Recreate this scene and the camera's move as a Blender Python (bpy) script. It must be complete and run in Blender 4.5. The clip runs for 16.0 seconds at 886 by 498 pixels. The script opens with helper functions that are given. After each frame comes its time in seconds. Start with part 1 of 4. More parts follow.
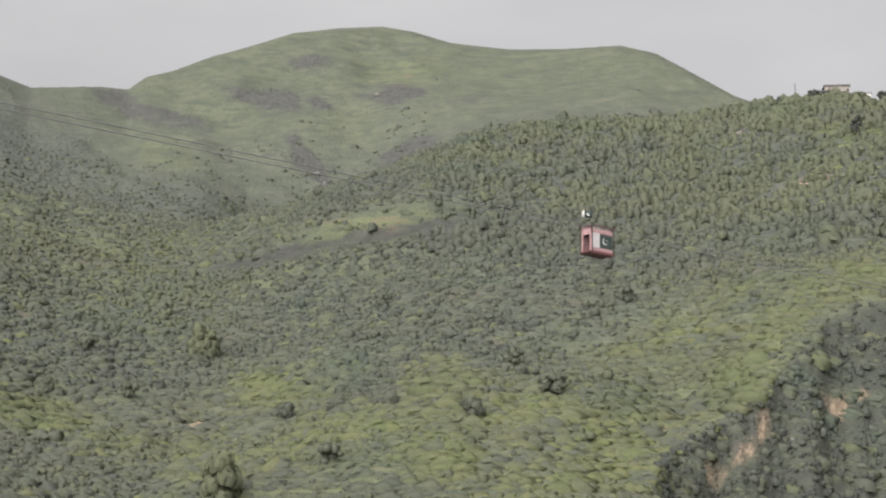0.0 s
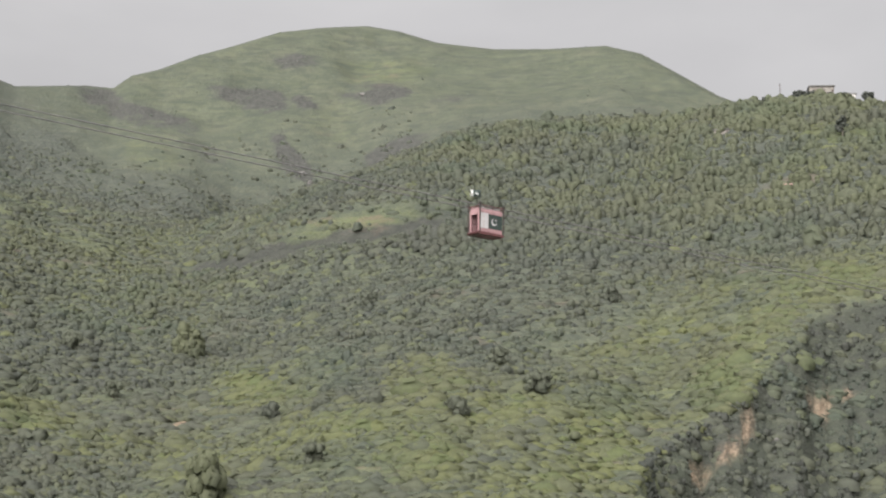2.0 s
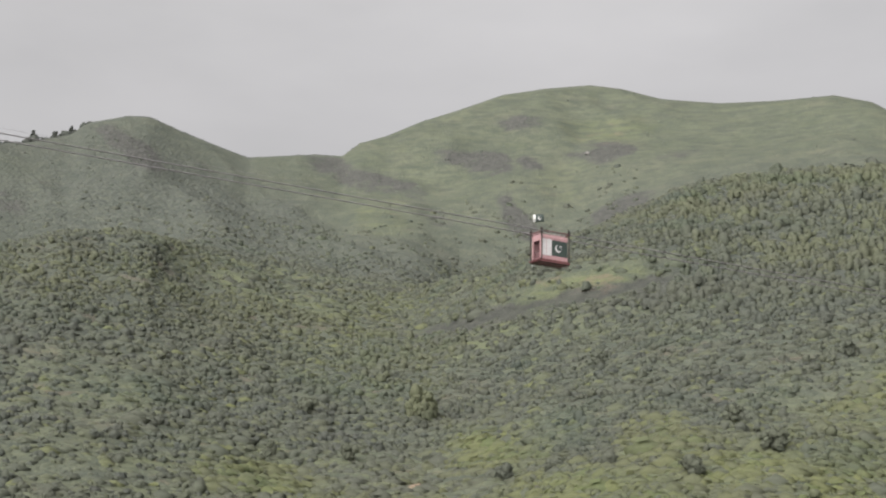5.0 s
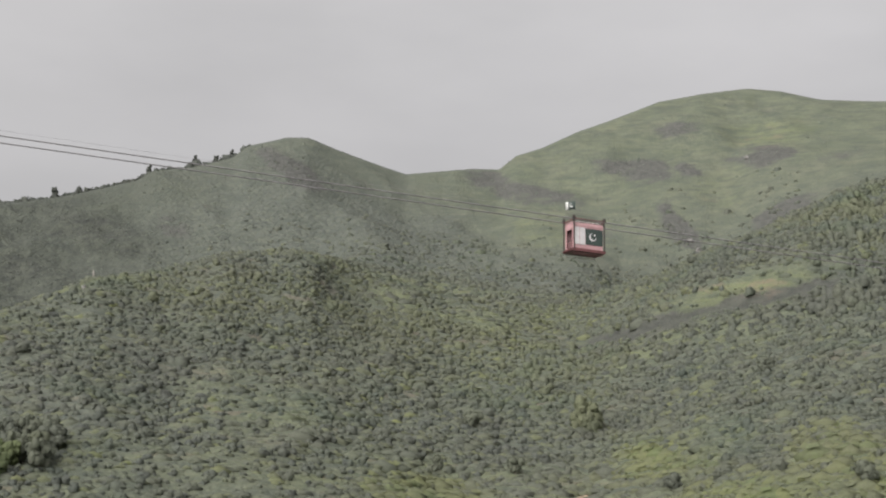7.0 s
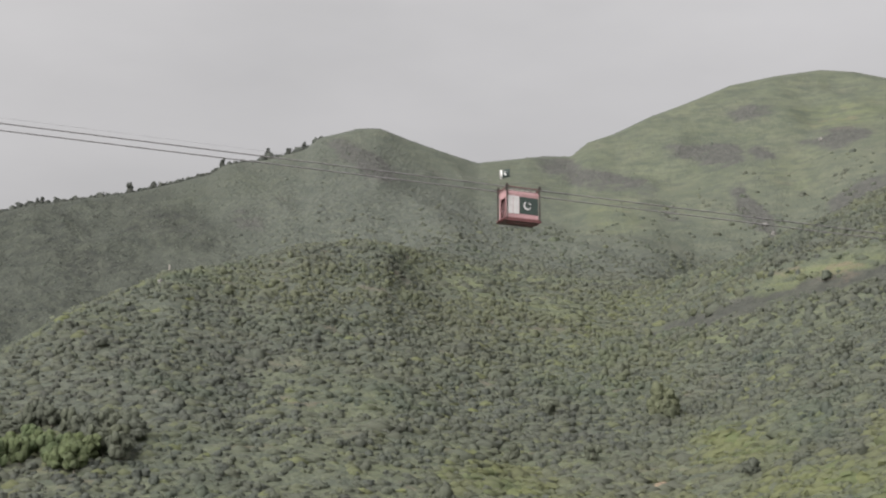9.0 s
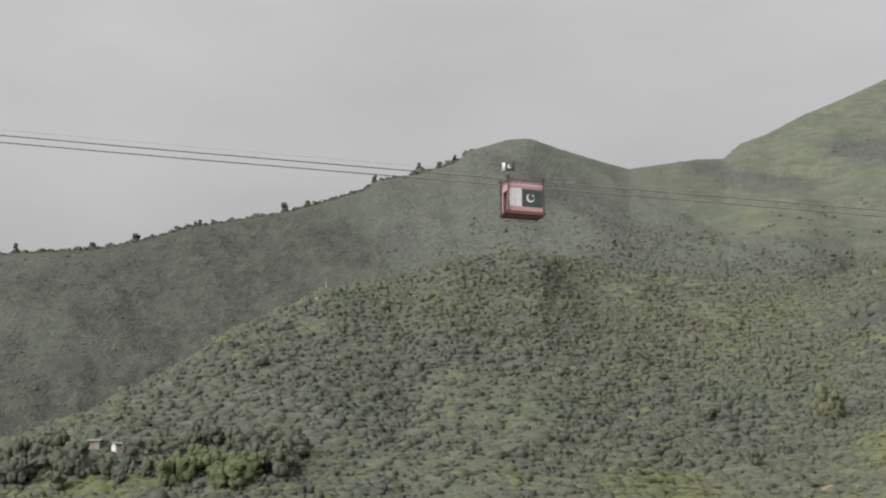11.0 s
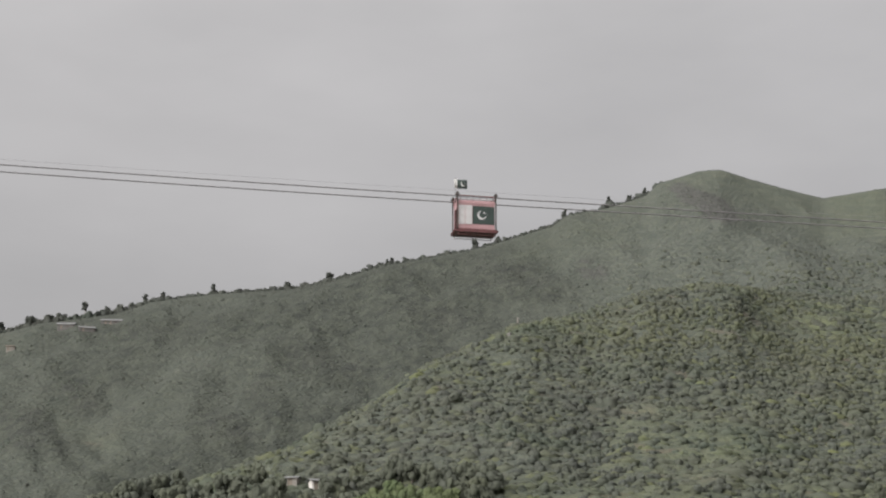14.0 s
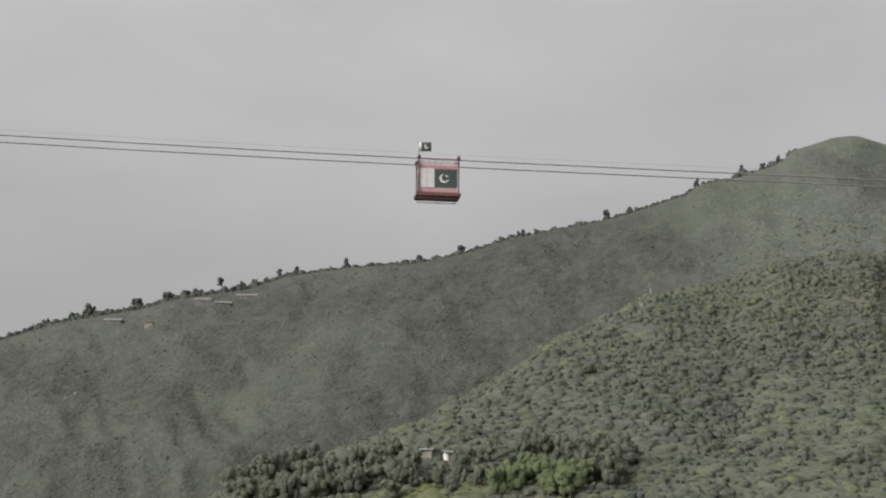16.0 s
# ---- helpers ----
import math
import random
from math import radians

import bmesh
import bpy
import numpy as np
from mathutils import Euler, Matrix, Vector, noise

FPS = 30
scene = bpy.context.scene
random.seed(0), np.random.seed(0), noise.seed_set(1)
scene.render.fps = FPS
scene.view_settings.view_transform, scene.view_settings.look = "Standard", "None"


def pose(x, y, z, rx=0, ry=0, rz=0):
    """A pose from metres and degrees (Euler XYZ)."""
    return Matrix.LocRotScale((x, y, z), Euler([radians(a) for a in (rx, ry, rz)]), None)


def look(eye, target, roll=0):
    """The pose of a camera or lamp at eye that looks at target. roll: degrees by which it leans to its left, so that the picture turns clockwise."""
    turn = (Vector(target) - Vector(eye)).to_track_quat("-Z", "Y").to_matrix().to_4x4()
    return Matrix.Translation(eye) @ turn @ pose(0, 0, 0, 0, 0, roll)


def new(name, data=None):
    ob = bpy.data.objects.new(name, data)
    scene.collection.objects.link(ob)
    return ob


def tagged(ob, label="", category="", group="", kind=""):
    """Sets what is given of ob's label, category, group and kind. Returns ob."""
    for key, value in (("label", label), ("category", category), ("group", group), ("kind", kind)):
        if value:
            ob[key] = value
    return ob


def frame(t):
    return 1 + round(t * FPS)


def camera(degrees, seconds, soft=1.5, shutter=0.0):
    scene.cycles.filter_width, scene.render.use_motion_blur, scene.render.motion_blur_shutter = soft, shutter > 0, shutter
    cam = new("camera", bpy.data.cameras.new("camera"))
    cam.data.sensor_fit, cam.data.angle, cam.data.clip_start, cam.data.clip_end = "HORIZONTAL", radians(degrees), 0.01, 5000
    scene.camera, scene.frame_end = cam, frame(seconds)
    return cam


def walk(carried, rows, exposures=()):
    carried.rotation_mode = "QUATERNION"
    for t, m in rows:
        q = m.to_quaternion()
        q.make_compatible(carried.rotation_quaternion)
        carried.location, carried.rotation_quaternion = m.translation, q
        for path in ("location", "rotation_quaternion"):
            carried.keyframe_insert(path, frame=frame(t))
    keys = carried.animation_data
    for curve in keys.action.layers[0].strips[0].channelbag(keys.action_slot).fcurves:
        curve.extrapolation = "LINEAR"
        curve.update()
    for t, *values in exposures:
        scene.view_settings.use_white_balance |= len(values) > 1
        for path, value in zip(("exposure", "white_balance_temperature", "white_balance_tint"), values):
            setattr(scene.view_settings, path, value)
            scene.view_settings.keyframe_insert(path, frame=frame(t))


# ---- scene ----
# Overcast mountainside seen from across a valley; a red cable car crosses on twin cables.
# Bearings are degrees clockwise from +y, rises are degrees above the eye's level.
EYE = Vector((0.0, 0.0, 1.6))
cam = camera(28.5, 16.0, soft=2.15)
# seconds, bearing, rise, lean of the hand-held camera, which stays on one spot
AIM = [
    (0.0, 12.598, 11.762, 0.575), (0.5, 12.808, 11.78, 0.617), (1.0, 13.267, 11.908, 0.476), (1.5, 13.074, 11.869, 0.519),
    (2.0, 13.096, 11.756, 0.585), (2.5, 12.865, 11.898, 0.612), (3.0, 11.029, 12.602, 0.515), (3.5, 9.17, 12.965, 0.341),
    (4.0, 7.985, 13.174, 0.4), (6.5, 1.123, 14.013, 0.6), (7.0, 0.0, 14.002, 0.189), (7.5, -0.641, 14.072, 0.074),
    (8.0, -1.291, 13.893, 0.064), (8.5, -1.506, 13.687, 0.029), (9.0, -2.475, 13.633, -0.215), (9.5, -3.881, 13.745, -0.511),
    (10.0, -5.339, 13.933, -0.701), (12.5, -10.963, 14.244, -1.139), (13.0, -12.336, 14.828, -0.846),
    (13.5, -13.421, 14.963, -0.574), (14.0, -14.117, 15.276, -0.45), (14.5, -14.855, 15.31, -0.446),
    (15.0, -16.04, 15.026, -0.487), (15.5, -17.202, 14.506, -0.278), (16.0, -18.58, 14.38, -0.062)]


def sight(az, el, dist=1.0):
    """The point at a bearing and a rise, dist metres away on the level."""
    a = radians(az)
    return EYE + Vector((math.sin(a) * dist, math.cos(a) * dist, math.tan(radians(el)) * dist))


walk(cam, [(t, look(EYE, sight(az, el), lean)) for t, az, el, lean in AIM],
     exposures=[(0.0, 2.05), (4.0, 2.02), (7.0, 1.94), (9.0, 1.94), (12.5, 1.80), (16.0, 1.76)])

# ---- sky and sun ----
world = bpy.data.worlds.new("overcast_sky")
scene.world = world
world.use_nodes = True
SUN_EL, SUN_AZ = 25.0, 212.0


def sky_nodes():
    nt = world.node_tree
    nt.nodes.clear()
    N, L = nt.nodes.new, nt.links.new
    sky = N("ShaderNodeTexSky")
    sky.sky_type, sky.sun_disc = "NISHITA", False
    sky.sun_elevation, sky.sun_rotation = radians(SUN_EL), radians(SUN_AZ)
    sky.air_density, sky.dust_density = 1.0, 4.0
    co = N("ShaderNodeTexCoord")
    sep = N("ShaderNodeSeparateXYZ")
    L(co.outputs["Generated"], sep.inputs[0])
    # cloud deck: brighter towards the zenith, with soft darker patches
    rise = N("ShaderNodeMapRange")
    rise.inputs[1].default_value, rise.inputs[2].default_value = 0.0, 1.0
    rise.inputs[3].default_value, rise.inputs[4].default_value = 1.78, 5.3
    up = N("ShaderNodeMath")
    up.operation = "ABSOLUTE"
    L(sep.outputs[2], up.inputs[0])
    L(up.outputs[0], rise.inputs[0])
    squash = N("ShaderNodeMapping")
    squash.inputs["Scale"].default_value = (5.0, 5.0, 13.0)
    L(co.outputs["Generated"], squash.inputs[0])
    cloud = N("ShaderNodeTexNoise")
    cloud.inputs["Scale"].default_value, cloud.inputs["Detail"].default_value = 0.9, 5.0
    L(squash.outputs[0], cloud.inputs["Vector"])
    patch = N("ShaderNodeMapRange")
    patch.inputs[1].default_value, patch.inputs[2].default_value = 0.30, 0.72
    patch.inputs[3].default_value, patch.inputs[4].default_value = 1.07, 0.90
    L(cloud.outputs[0], patch.inputs[0])
    bright = N("ShaderNodeMath")
    bright.operation = "MULTIPLY"
    L(rise.outputs[0], bright.inputs[0])
    L(patch.outputs[0], bright.inputs[1])
    deck = N("ShaderNodeMix")
    deck.data_type, deck.blend_type = "RGBA", "MULTIPLY"
    deck.inputs[0].default_value = 1.0
    deck.inputs[6].default_value = (1.0, 0.972, 0.968, 1)
    L(bright.outputs[0], deck.inputs[7])
    mix = N("ShaderNodeMix")
    mix.data_type = "RGBA"
    mix.inputs[0].default_value = 0.95
    L(sky.outputs[0], mix.inputs[6])
    L(deck.outputs[2], mix.inputs[7])
    bg = N("ShaderNodeBackground")
    bg.inputs["Strength"].default_value = 0.0515
    L(mix.outputs[2], bg.inputs["Color"])
    out = N("ShaderNodeOutputWorld")
    L(bg.outputs[0], out.inputs[0])


sky_nodes()
sun = new("sun", bpy.data.lights.new("sun", "SUN"))
sun.data.energy, sun.data.angle, sun.data.color = 2.2, radians(75), (1.0, 0.975, 0.95)
sun.matrix_world = look((0, 0, 0), -Vector((math.sin(radians(SUN_AZ)) * math.cos(radians(SUN_EL)),
                                             math.cos(radians(SUN_AZ)) * math.cos(radians(SUN_EL)), math.sin(radians(SUN_EL)))))

# ---- materials ----


class Nodes:
    """A short way to wire a node material."""

    def __init__(self, name):
        self.mat = bpy.data.materials.new(name)
        self.mat.use_nodes = True
        self.nt = self.mat.node_tree
        self.bsdf = self.nt.nodes["Principled BSDF"]
        self.co = self.nt.nodes.new("ShaderNodeTexCoord").outputs["Object"]

    def put(self, node, key, value):
        if isinstance(value, bpy.types.NodeSocket):
            self.nt.links.new(value, node.inputs[key])
        else:
            node.inputs[key].default_value = value

    def noise(self, scale, detail=4.0, rough=0.55, stretch=(1, 1, 1)):
        m = self.nt.nodes.new("ShaderNodeMapping")
        m.inputs["Scale"].default_value = stretch
        self.nt.links.new(self.co, m.inputs[0])
        n = self.nt.nodes.new("ShaderNodeTexNoise")
        n.inputs["Scale"].default_value, n.inputs["Detail"].default_value = scale, detail
        n.inputs["Roughness"].default_value = rough
        self.nt.links.new(m.outputs[0], n.inputs["Vector"])
        return n.outputs[0]

    def cells(self, scale, stretch=(1, 1, 1)):
        m = self.nt.nodes.new("ShaderNodeMapping")
        m.inputs["Scale"].default_value = stretch
        self.nt.links.new(self.co, m.inputs[0])
        n = self.nt.nodes.new("ShaderNodeTexVoronoi")
        n.inputs["Scale"].default_value, n.inputs["Randomness"].default_value = scale, 1.0
        self.nt.links.new(m.outputs[0], n.inputs["Vector"])
        return n.outputs["Distance"], self.split(n.outputs["Color"])[0]

    def span(self, value, a, b, c=0.0, d=1.0):
        n = self.nt.nodes.new("ShaderNodeMapRange")
        for k, v in enumerate((value, a, b, c, d)):
            self.put(n, k, v)
        return n.outputs[0]

    def mix(self, fac, a, b, blend="MIX"):
        n = self.nt.nodes.new("ShaderNodeMix")
        n.data_type, n.blend_type = "RGBA", blend
        for k, v in ((0, fac), (6, a), (7, b)):
            self.put(n, k, (*v, 1) if isinstance(v, tuple) else v)
        return n.outputs[2]

    def math(self, op, a, b):
        n = self.nt.nodes.new("ShaderNodeMath")
        n.operation = op
        self.put(n, 0, a)
        self.put(n, 1, b)
        return n.outputs[0]

    def attribute(self, name, out):
        n = self.nt.nodes.new("ShaderNodeAttribute")
        n.attribute_name = name
        return n.outputs[out]

    def split(self, colour):
        n = self.nt.nodes.new("ShaderNodeSeparateColor")
        self.nt.links.new(colour, n.inputs[0])
        return n.outputs

    def bump(self, height, strength, dist):
        n = self.nt.nodes.new("ShaderNodeBump")
        self.put(n, "Height", height)
        n.inputs["Strength"].default_value, n.inputs["Distance"].default_value = strength, dist
        self.nt.links.new(n.outputs[0], self.bsdf.inputs["Normal"])

    def done(self, colour, rough=0.8, metal=0.0, spec=0.3):
        self.put(self.bsdf, "Base Color", (*colour, 1) if isinstance(colour, tuple) else colour)
        self.put(self.bsdf, "Roughness", rough)
        self.put(self.bsdf, "Metallic", metal)
        self.put(self.bsdf, "Specular IOR Level", spec)
        return self.mat


def ground_material():
    n = Nodes("hillside")
    rock, meadow, soil = n.split(n.attribute("cover", "Color"))[:3]
    thick = n.attribute("brush", "Fac")
    broad, fine = n.noise(0.011, 6), n.noise(0.16, 6, 0.65)
    tuft = n.noise(0.9, 5, 0.7)
    track = n.noise(1.0, 5, 0.6, (0.035, 0.035, 0.5))
    # tussocks and cushions, drawn out along the contour
    big, pick = n.cells(1.0, (0.36, 0.36, 0.75))
    small, pick_small = n.cells(1.0, (0.8, 0.8, 1.5))
    grass = n.mix(n.span(broad, 0.35, 0.65), (0.071, 0.082, 0.064), (0.093, 0.102, 0.078))
    grass = n.mix(n.span(fine, 0.42, 0.64, 0.0, 0.6), grass, (0.066, 0.072, 0.058))
    grass = n.mix(n.span(track, 0.46, 0.62, 0.0, 0.5), grass, (0.060, 0.065, 0.054))
    grass = n.mix(n.span(n.noise(1.0, 4, 0.6, (0.022, 0.022, 0.30)), 0.52, 0.64, 0.0, 0.35), grass, (0.115, 0.121, 0.082))
    grass = n.mix(n.span(n.noise(0.035, 5), 0.52, 0.72, 0.0, 0.35), grass, (0.135, 0.123, 0.097))
    grass = n.mix(n.span(n.noise(0.04, 8, 0.75, (1, 1, 2.2)), 0.46, 0.60, 0.0, 0.8), grass, (0.049, 0.059, 0.049))
    bright = n.mix(n.span(track, 0.42, 0.62), (0.140, 0.158, 0.060), (0.076, 0.090, 0.050))
    col = n.mix(n.math("MULTIPLY", meadow, n.span(fine, 0.30, 0.60, 0.45, 1.0)), grass, bright)
    brush = n.mix(pick, (0.051, 0.057, 0.055), (0.080, 0.088, 0.077))
    # darker cell edges paint the shade between cushions into the colour
    brush = n.mix(n.span(big, 0.38, 0.75, 0.0, 0.65), brush, (0.043, 0.048, 0.046))
    scrubby = n.math("MULTIPLY", thick, n.span(fine, 0.30, 0.52, 0.5, 1.0))
    col = n.mix(scrubby, col, brush)
    # shaded gaps between the smaller tussocks, painted darker as well
    col = n.mix(n.span(small, 0.40, 0.75, 0.0, 0.28), col, (0.054, 0.059, 0.047))
    col = n.mix(n.math("MULTIPLY", pick_small, 0.18), col, (0.176, 0.182, 0.113))
    stone = n.mix(n.span(n.noise(0.35, 7, 0.7), 0.40, 0.70), (0.046, 0.047, 0.044), (0.088, 0.086, 0.080))
    ragged = n.math("ADD", rock, n.math("MULTIPLY", n.math("SUBTRACT", n.noise(0.07, 7, 0.7, (1, 1, 2.2)), 0.5), 2.2))
    clumps = n.span(n.noise(0.10, 6, 0.7, (1, 1, 2.4)), 0.48, 0.60, 0.0, 0.60)
    col = n.mix(clumps, col, (0.052, 0.060, 0.050))
    col = n.mix(n.span(ragged, 0.34, 0.62, 0.0, 0.88), col, stone)
    col = n.mix(n.math("MULTIPLY", n.span(n.noise(0.045, 6, 0.7, (1, 1, 3)), 0.58, 0.66, 0.0, 0.5), n.span(meadow, 0.2, 0.4)), col, (0.135, 0.104, 0.080))
    # shade of the far left flank, painted into the colour with dark scrub
    shade_and_scrub = n.math("MULTIPLY", n.attribute("shade_and_scrub", "Fac"), n.span(n.noise(0.05, 7, 0.7), 0.32, 0.62, 0.68, 1.0))
    col = n.mix(shade_and_scrub, col, n.mix(n.span(fine, 0.35, 0.62), (0.025, 0.028, 0.025), (0.052, 0.057, 0.045)))
    earth = n.mix(n.span(n.noise(0.8, 7, 0.75, (1, 1, 0.5)), 0.38, 0.62), (0.105, 0.078, 0.056), (0.330, 0.250, 0.180))
    soil = n.math("MULTIPLY", soil, n.span(n.noise(0.32, 6, 0.75), 0.36, 0.50, 0.1, 1.0))
    col = n.mix(soil, col, earth)
    cushion = n.math("ADD", n.math("MULTIPLY", n.span(big, 0.0, 0.8, 1.0, 0.0), n.math("ADD", 0.3, thick)), n.math("MULTIPLY", n.span(small, 0.0, 0.8, 1.0, 0.0), 0.5))
    n.bump(n.math("ADD", cushion, n.math("MULTIPLY", tuft, 0.5)), 0.8, 0.7)
    return n.done(col, 0.9, 0, 0.15)


def leaf_material():
    n = Nodes("foliage")
    tint = n.attribute("tint", "Fac")
    ramp = n.nt.nodes.new("ShaderNodeValToRGB")
    n.nt.links.new(tint, ramp.inputs[0])
    stops = ((0.0, (0.074, 0.079, 0.074)), (0.3, (0.138, 0.152, 0.134)), (0.6, (0.178, 0.194, 0.144)),
             (0.85, (0.240, 0.258, 0.120)), (1.0, (0.160, 0.212, 0.105)))
    while len(ramp.color_ramp.elements) < len(stops):
        ramp.color_ramp.elements.new(0.5)
    for e, (p, c) in zip(ramp.color_ramp.elements, stops):
        e.position, e.color = p, (*c, 1)
    geo = n.nt.nodes.new("ShaderNodeNewGeometry")
    col = n.mix(n.span(geo.outputs["Random Per Island"], 0, 1, 0.0, 0.18), ramp.outputs[0], (0.105, 0.115, 0.090))
    col = n.mix(n.span(n.noise(0.035, 4), 0.40, 0.62, 0.0, 0.35), col, (0.150, 0.149, 0.124))
    col = n.mix(n.span(n.noise(0.025, 4, 0.6, (1, 1.1, 1)), 0.52, 0.66, 0.0, 0.32), col, (0.115, 0.158, 0.116))
    col = n.mix(n.span(n.noise(1.1, 4, 0.65), 0.42, 0.66, 0.0, 0.26), col, (0.090, 0.095, 0.084))
    n.bump(n.noise(1.8, 4, 0.6), 0.35, 0.3)
    mat = n.done(col, 0.8, 0, 0.12)
    # leaves let some light through
    thin = n.nt.nodes.new("ShaderNodeBsdfTranslucent")
    n.nt.links.new(col, thin.inputs[0])
    both = n.nt.nodes.new("ShaderNodeMixShader")
    both.inputs[0].default_value = 0.55
    n.nt.links.new(n.bsdf.outputs[0], both.inputs[1])
    n.nt.links.new(thin.outputs[0], both.inputs[2])
    n.nt.links.new(both.outputs[0], n.nt.nodes["Material Output"].inputs[0])
    return mat


def bark_material():
    n = Nodes("bark")
    g = n.noise(3.0, 5, 0.6, (1, 1, 0.2))
    n.bump(g, 0.6, 0.05)
    return n.done(n.mix(g, (0.10, 0.085, 0.07), (0.26, 0.23, 0.20)), 0.9)


def paint_material(name, a, b, dirt=(0.12, 0.10, 0.09), amount=0.35, rough=0.5, scale=2.0):
    n = Nodes(name)
    base = n.mix(n.span(n.noise(scale, 5), 0.35, 0.65), a, b)
    grime = n.span(n.noise(scale * 2.2, 6, 0.7, (1, 1, 0.35)), 0.50, 0.78, 0.0, amount)
    n.bump(n.noise(14, 3), 0.15, 0.01)
    return n.done(n.mix(grime, base, dirt), n.span(n.noise(5, 3), 0.3, 0.7, rough - 0.1, rough + 0.15), 0.0, 0.4)


def metal_material(name, a, b, rough=0.5, metal=0.8):
    n = Nodes(name)
    n.bump(n.noise(20, 4), 0.2, 0.01)
    return n.done(n.mix(n.span(n.noise(4, 5), 0.35, 0.65), a, b), rough, metal, 0.5)


M_GROUND, M_LEAF, M_BARK = ground_material(), leaf_material(), bark_material()
M_PINK = paint_material("faded_red_paint", (0.37, 0.228, 0.236), (0.31, 0.185, 0.192), (0.20, 0.10, 0.095), 0.4)
M_DARKRED = paint_material("dark_red_paint", (0.13, 0.048, 0.050), (0.09, 0.036, 0.038), (0.06, 0.035, 0.03), 0.5)
M_WHITE = paint_material("white_paint", (0.48, 0.465, 0.47), (0.40, 0.385, 0.39), (0.40, 0.36, 0.34), 0.4)
M_GREEN = paint_material("dark_green_paint", (0.034, 0.049, 0.043), (0.026, 0.039, 0.035), (0.04, 0.045, 0.042), 0.3)
M_CLOTHGREEN = paint_material("green_cloth", (0.034, 0.046, 0.042), (0.026, 0.036, 0.033), (0.03, 0.035, 0.03), 0.2, 0.85)
M_CLOTHWHITE = paint_material("white_cloth", (0.60, 0.60, 0.58), (0.52, 0.52, 0.505), (0.5, 0.48, 0.45), 0.2, 0.85)
M_STEEL = metal_material("dark_steel", (0.06, 0.055, 0.055), (0.11, 0.085, 0.075), 0.55, 0.7)
M_ROPE = metal_material("greased_wire_rope", (0.145, 0.14, 0.142), (0.20, 0.19, 0.195), 0.6, 0.3)
# near-black for the shade inside the cabin and behind window panes
M_DARK = paint_material("interior_shade", (0.030, 0.020, 0.020), (0.045, 0.028, 0.026), (0.02, 0.02, 0.02), 0.3, 0.8)
M_PLASTER = paint_material("pale_plaster", (0.52, 0.50, 0.47), (0.42, 0.40, 0.38), (0.25, 0.22, 0.19), 0.5, 0.85, 0.6)
M_MUD = paint_material("mud_plaster", (0.21, 0.195, 0.175), (0.165, 0.15, 0.135), (0.10, 0.09, 0.07), 0.5, 0.9, 0.6)
M_TIN = metal_material("tin_roof", (0.20, 0.20, 0.204), (0.14, 0.138, 0.135), 0.6, 0.3)
M_PINKROOF = paint_material("pink_tin_roof", (0.48, 0.30, 0.27), (0.38, 0.24, 0.21), (0.2, 0.15, 0.12), 0.5, 0.7, 0.6)
M_DARKWALL = paint_material("dark_wall", (0.105, 0.10, 0.095), (0.08, 0.076, 0.072), (0.05, 0.048, 0.045), 0.4, 0.9, 0.8)
M_WOOD = paint_material("weathered_wood", (0.19, 0.16, 0.13), (0.13, 0.11, 0.09), (0.07, 0.06, 0.05), 0.4, 0.85, 1.0)

# ---- land ----


def lattice(ix, iy, seed):
    h = (ix.astype(np.int64) * 374761393 + iy.astype(np.int64) * 668265263 + seed * 974634777) & 0xFFFFFFFF
    h = ((h ^ (h >> 13)) * 1274126177) & 0xFFFFFFFF
    return ((h ^ (h >> 16)) & 0xFFFFFF) / float(0xFFFFFF)


def value_noise(x, y, seed=0):
    ix, iy = np.floor(x), np.floor(y)
    fx, fy = x - ix, y - iy
    fx, fy = fx * fx * (3 - 2 * fx), fy * fy * (3 - 2 * fy)
    a, b = lattice(ix, iy, seed), lattice(ix + 1, iy, seed)
    c, d = lattice(ix, iy + 1, seed), lattice(ix + 1, iy + 1, seed)
    return (a + (b - a) * fx) * (1 - fy) + (c + (d - c) * fx) * fy


def fbm(x, y, octaves=4, seed=0):
    total, amp, norm = 0.0, 1.0, 0.0
    for k in range(octaves):
        total = total + amp * value_noise(x * 2 ** k, y * 2 ** k, seed + k)
        norm, amp = norm + amp, amp * 0.5
    return total / norm


def smooth(a, b, x):
    t = np.clip((x - a) / (b - a), 0, 1)
    return t * t * (3 - 2 * t)


# crest of the near bushy hillside and the skyline behind: bearing, rise
CREST_NEAR = [(-60, 3.0), (-40, 4.2), (-28, 5.3), (-24.7, 6.8), (-22.9, 7.4), (-20.9, 8.1), (-19.1, 8.8), (-16.5, 10.2), (-14.6, 11.4),
              (-12.7, 12.2), (-11.6, 12.7), (-9.2, 13.1), (-7.3, 13.7), (-5, 13.9), (-3, 13.5), (0, 12.9), (2.3, 12.6), (4.9, 12.4),
              (7.6, 13.1), (8.9, 13.8), (10.2, 14.2), (11.4, 14.7), (13.3, 15.4), (15.2, 15.8), (17.1, 15.9), (20.7, 15.9), (22.7, 16.35),
              (24.4, 16.42), (25.8, 16.45), (27.4, 16.2), (34, 15.0), (45, 12), (60, 9)]
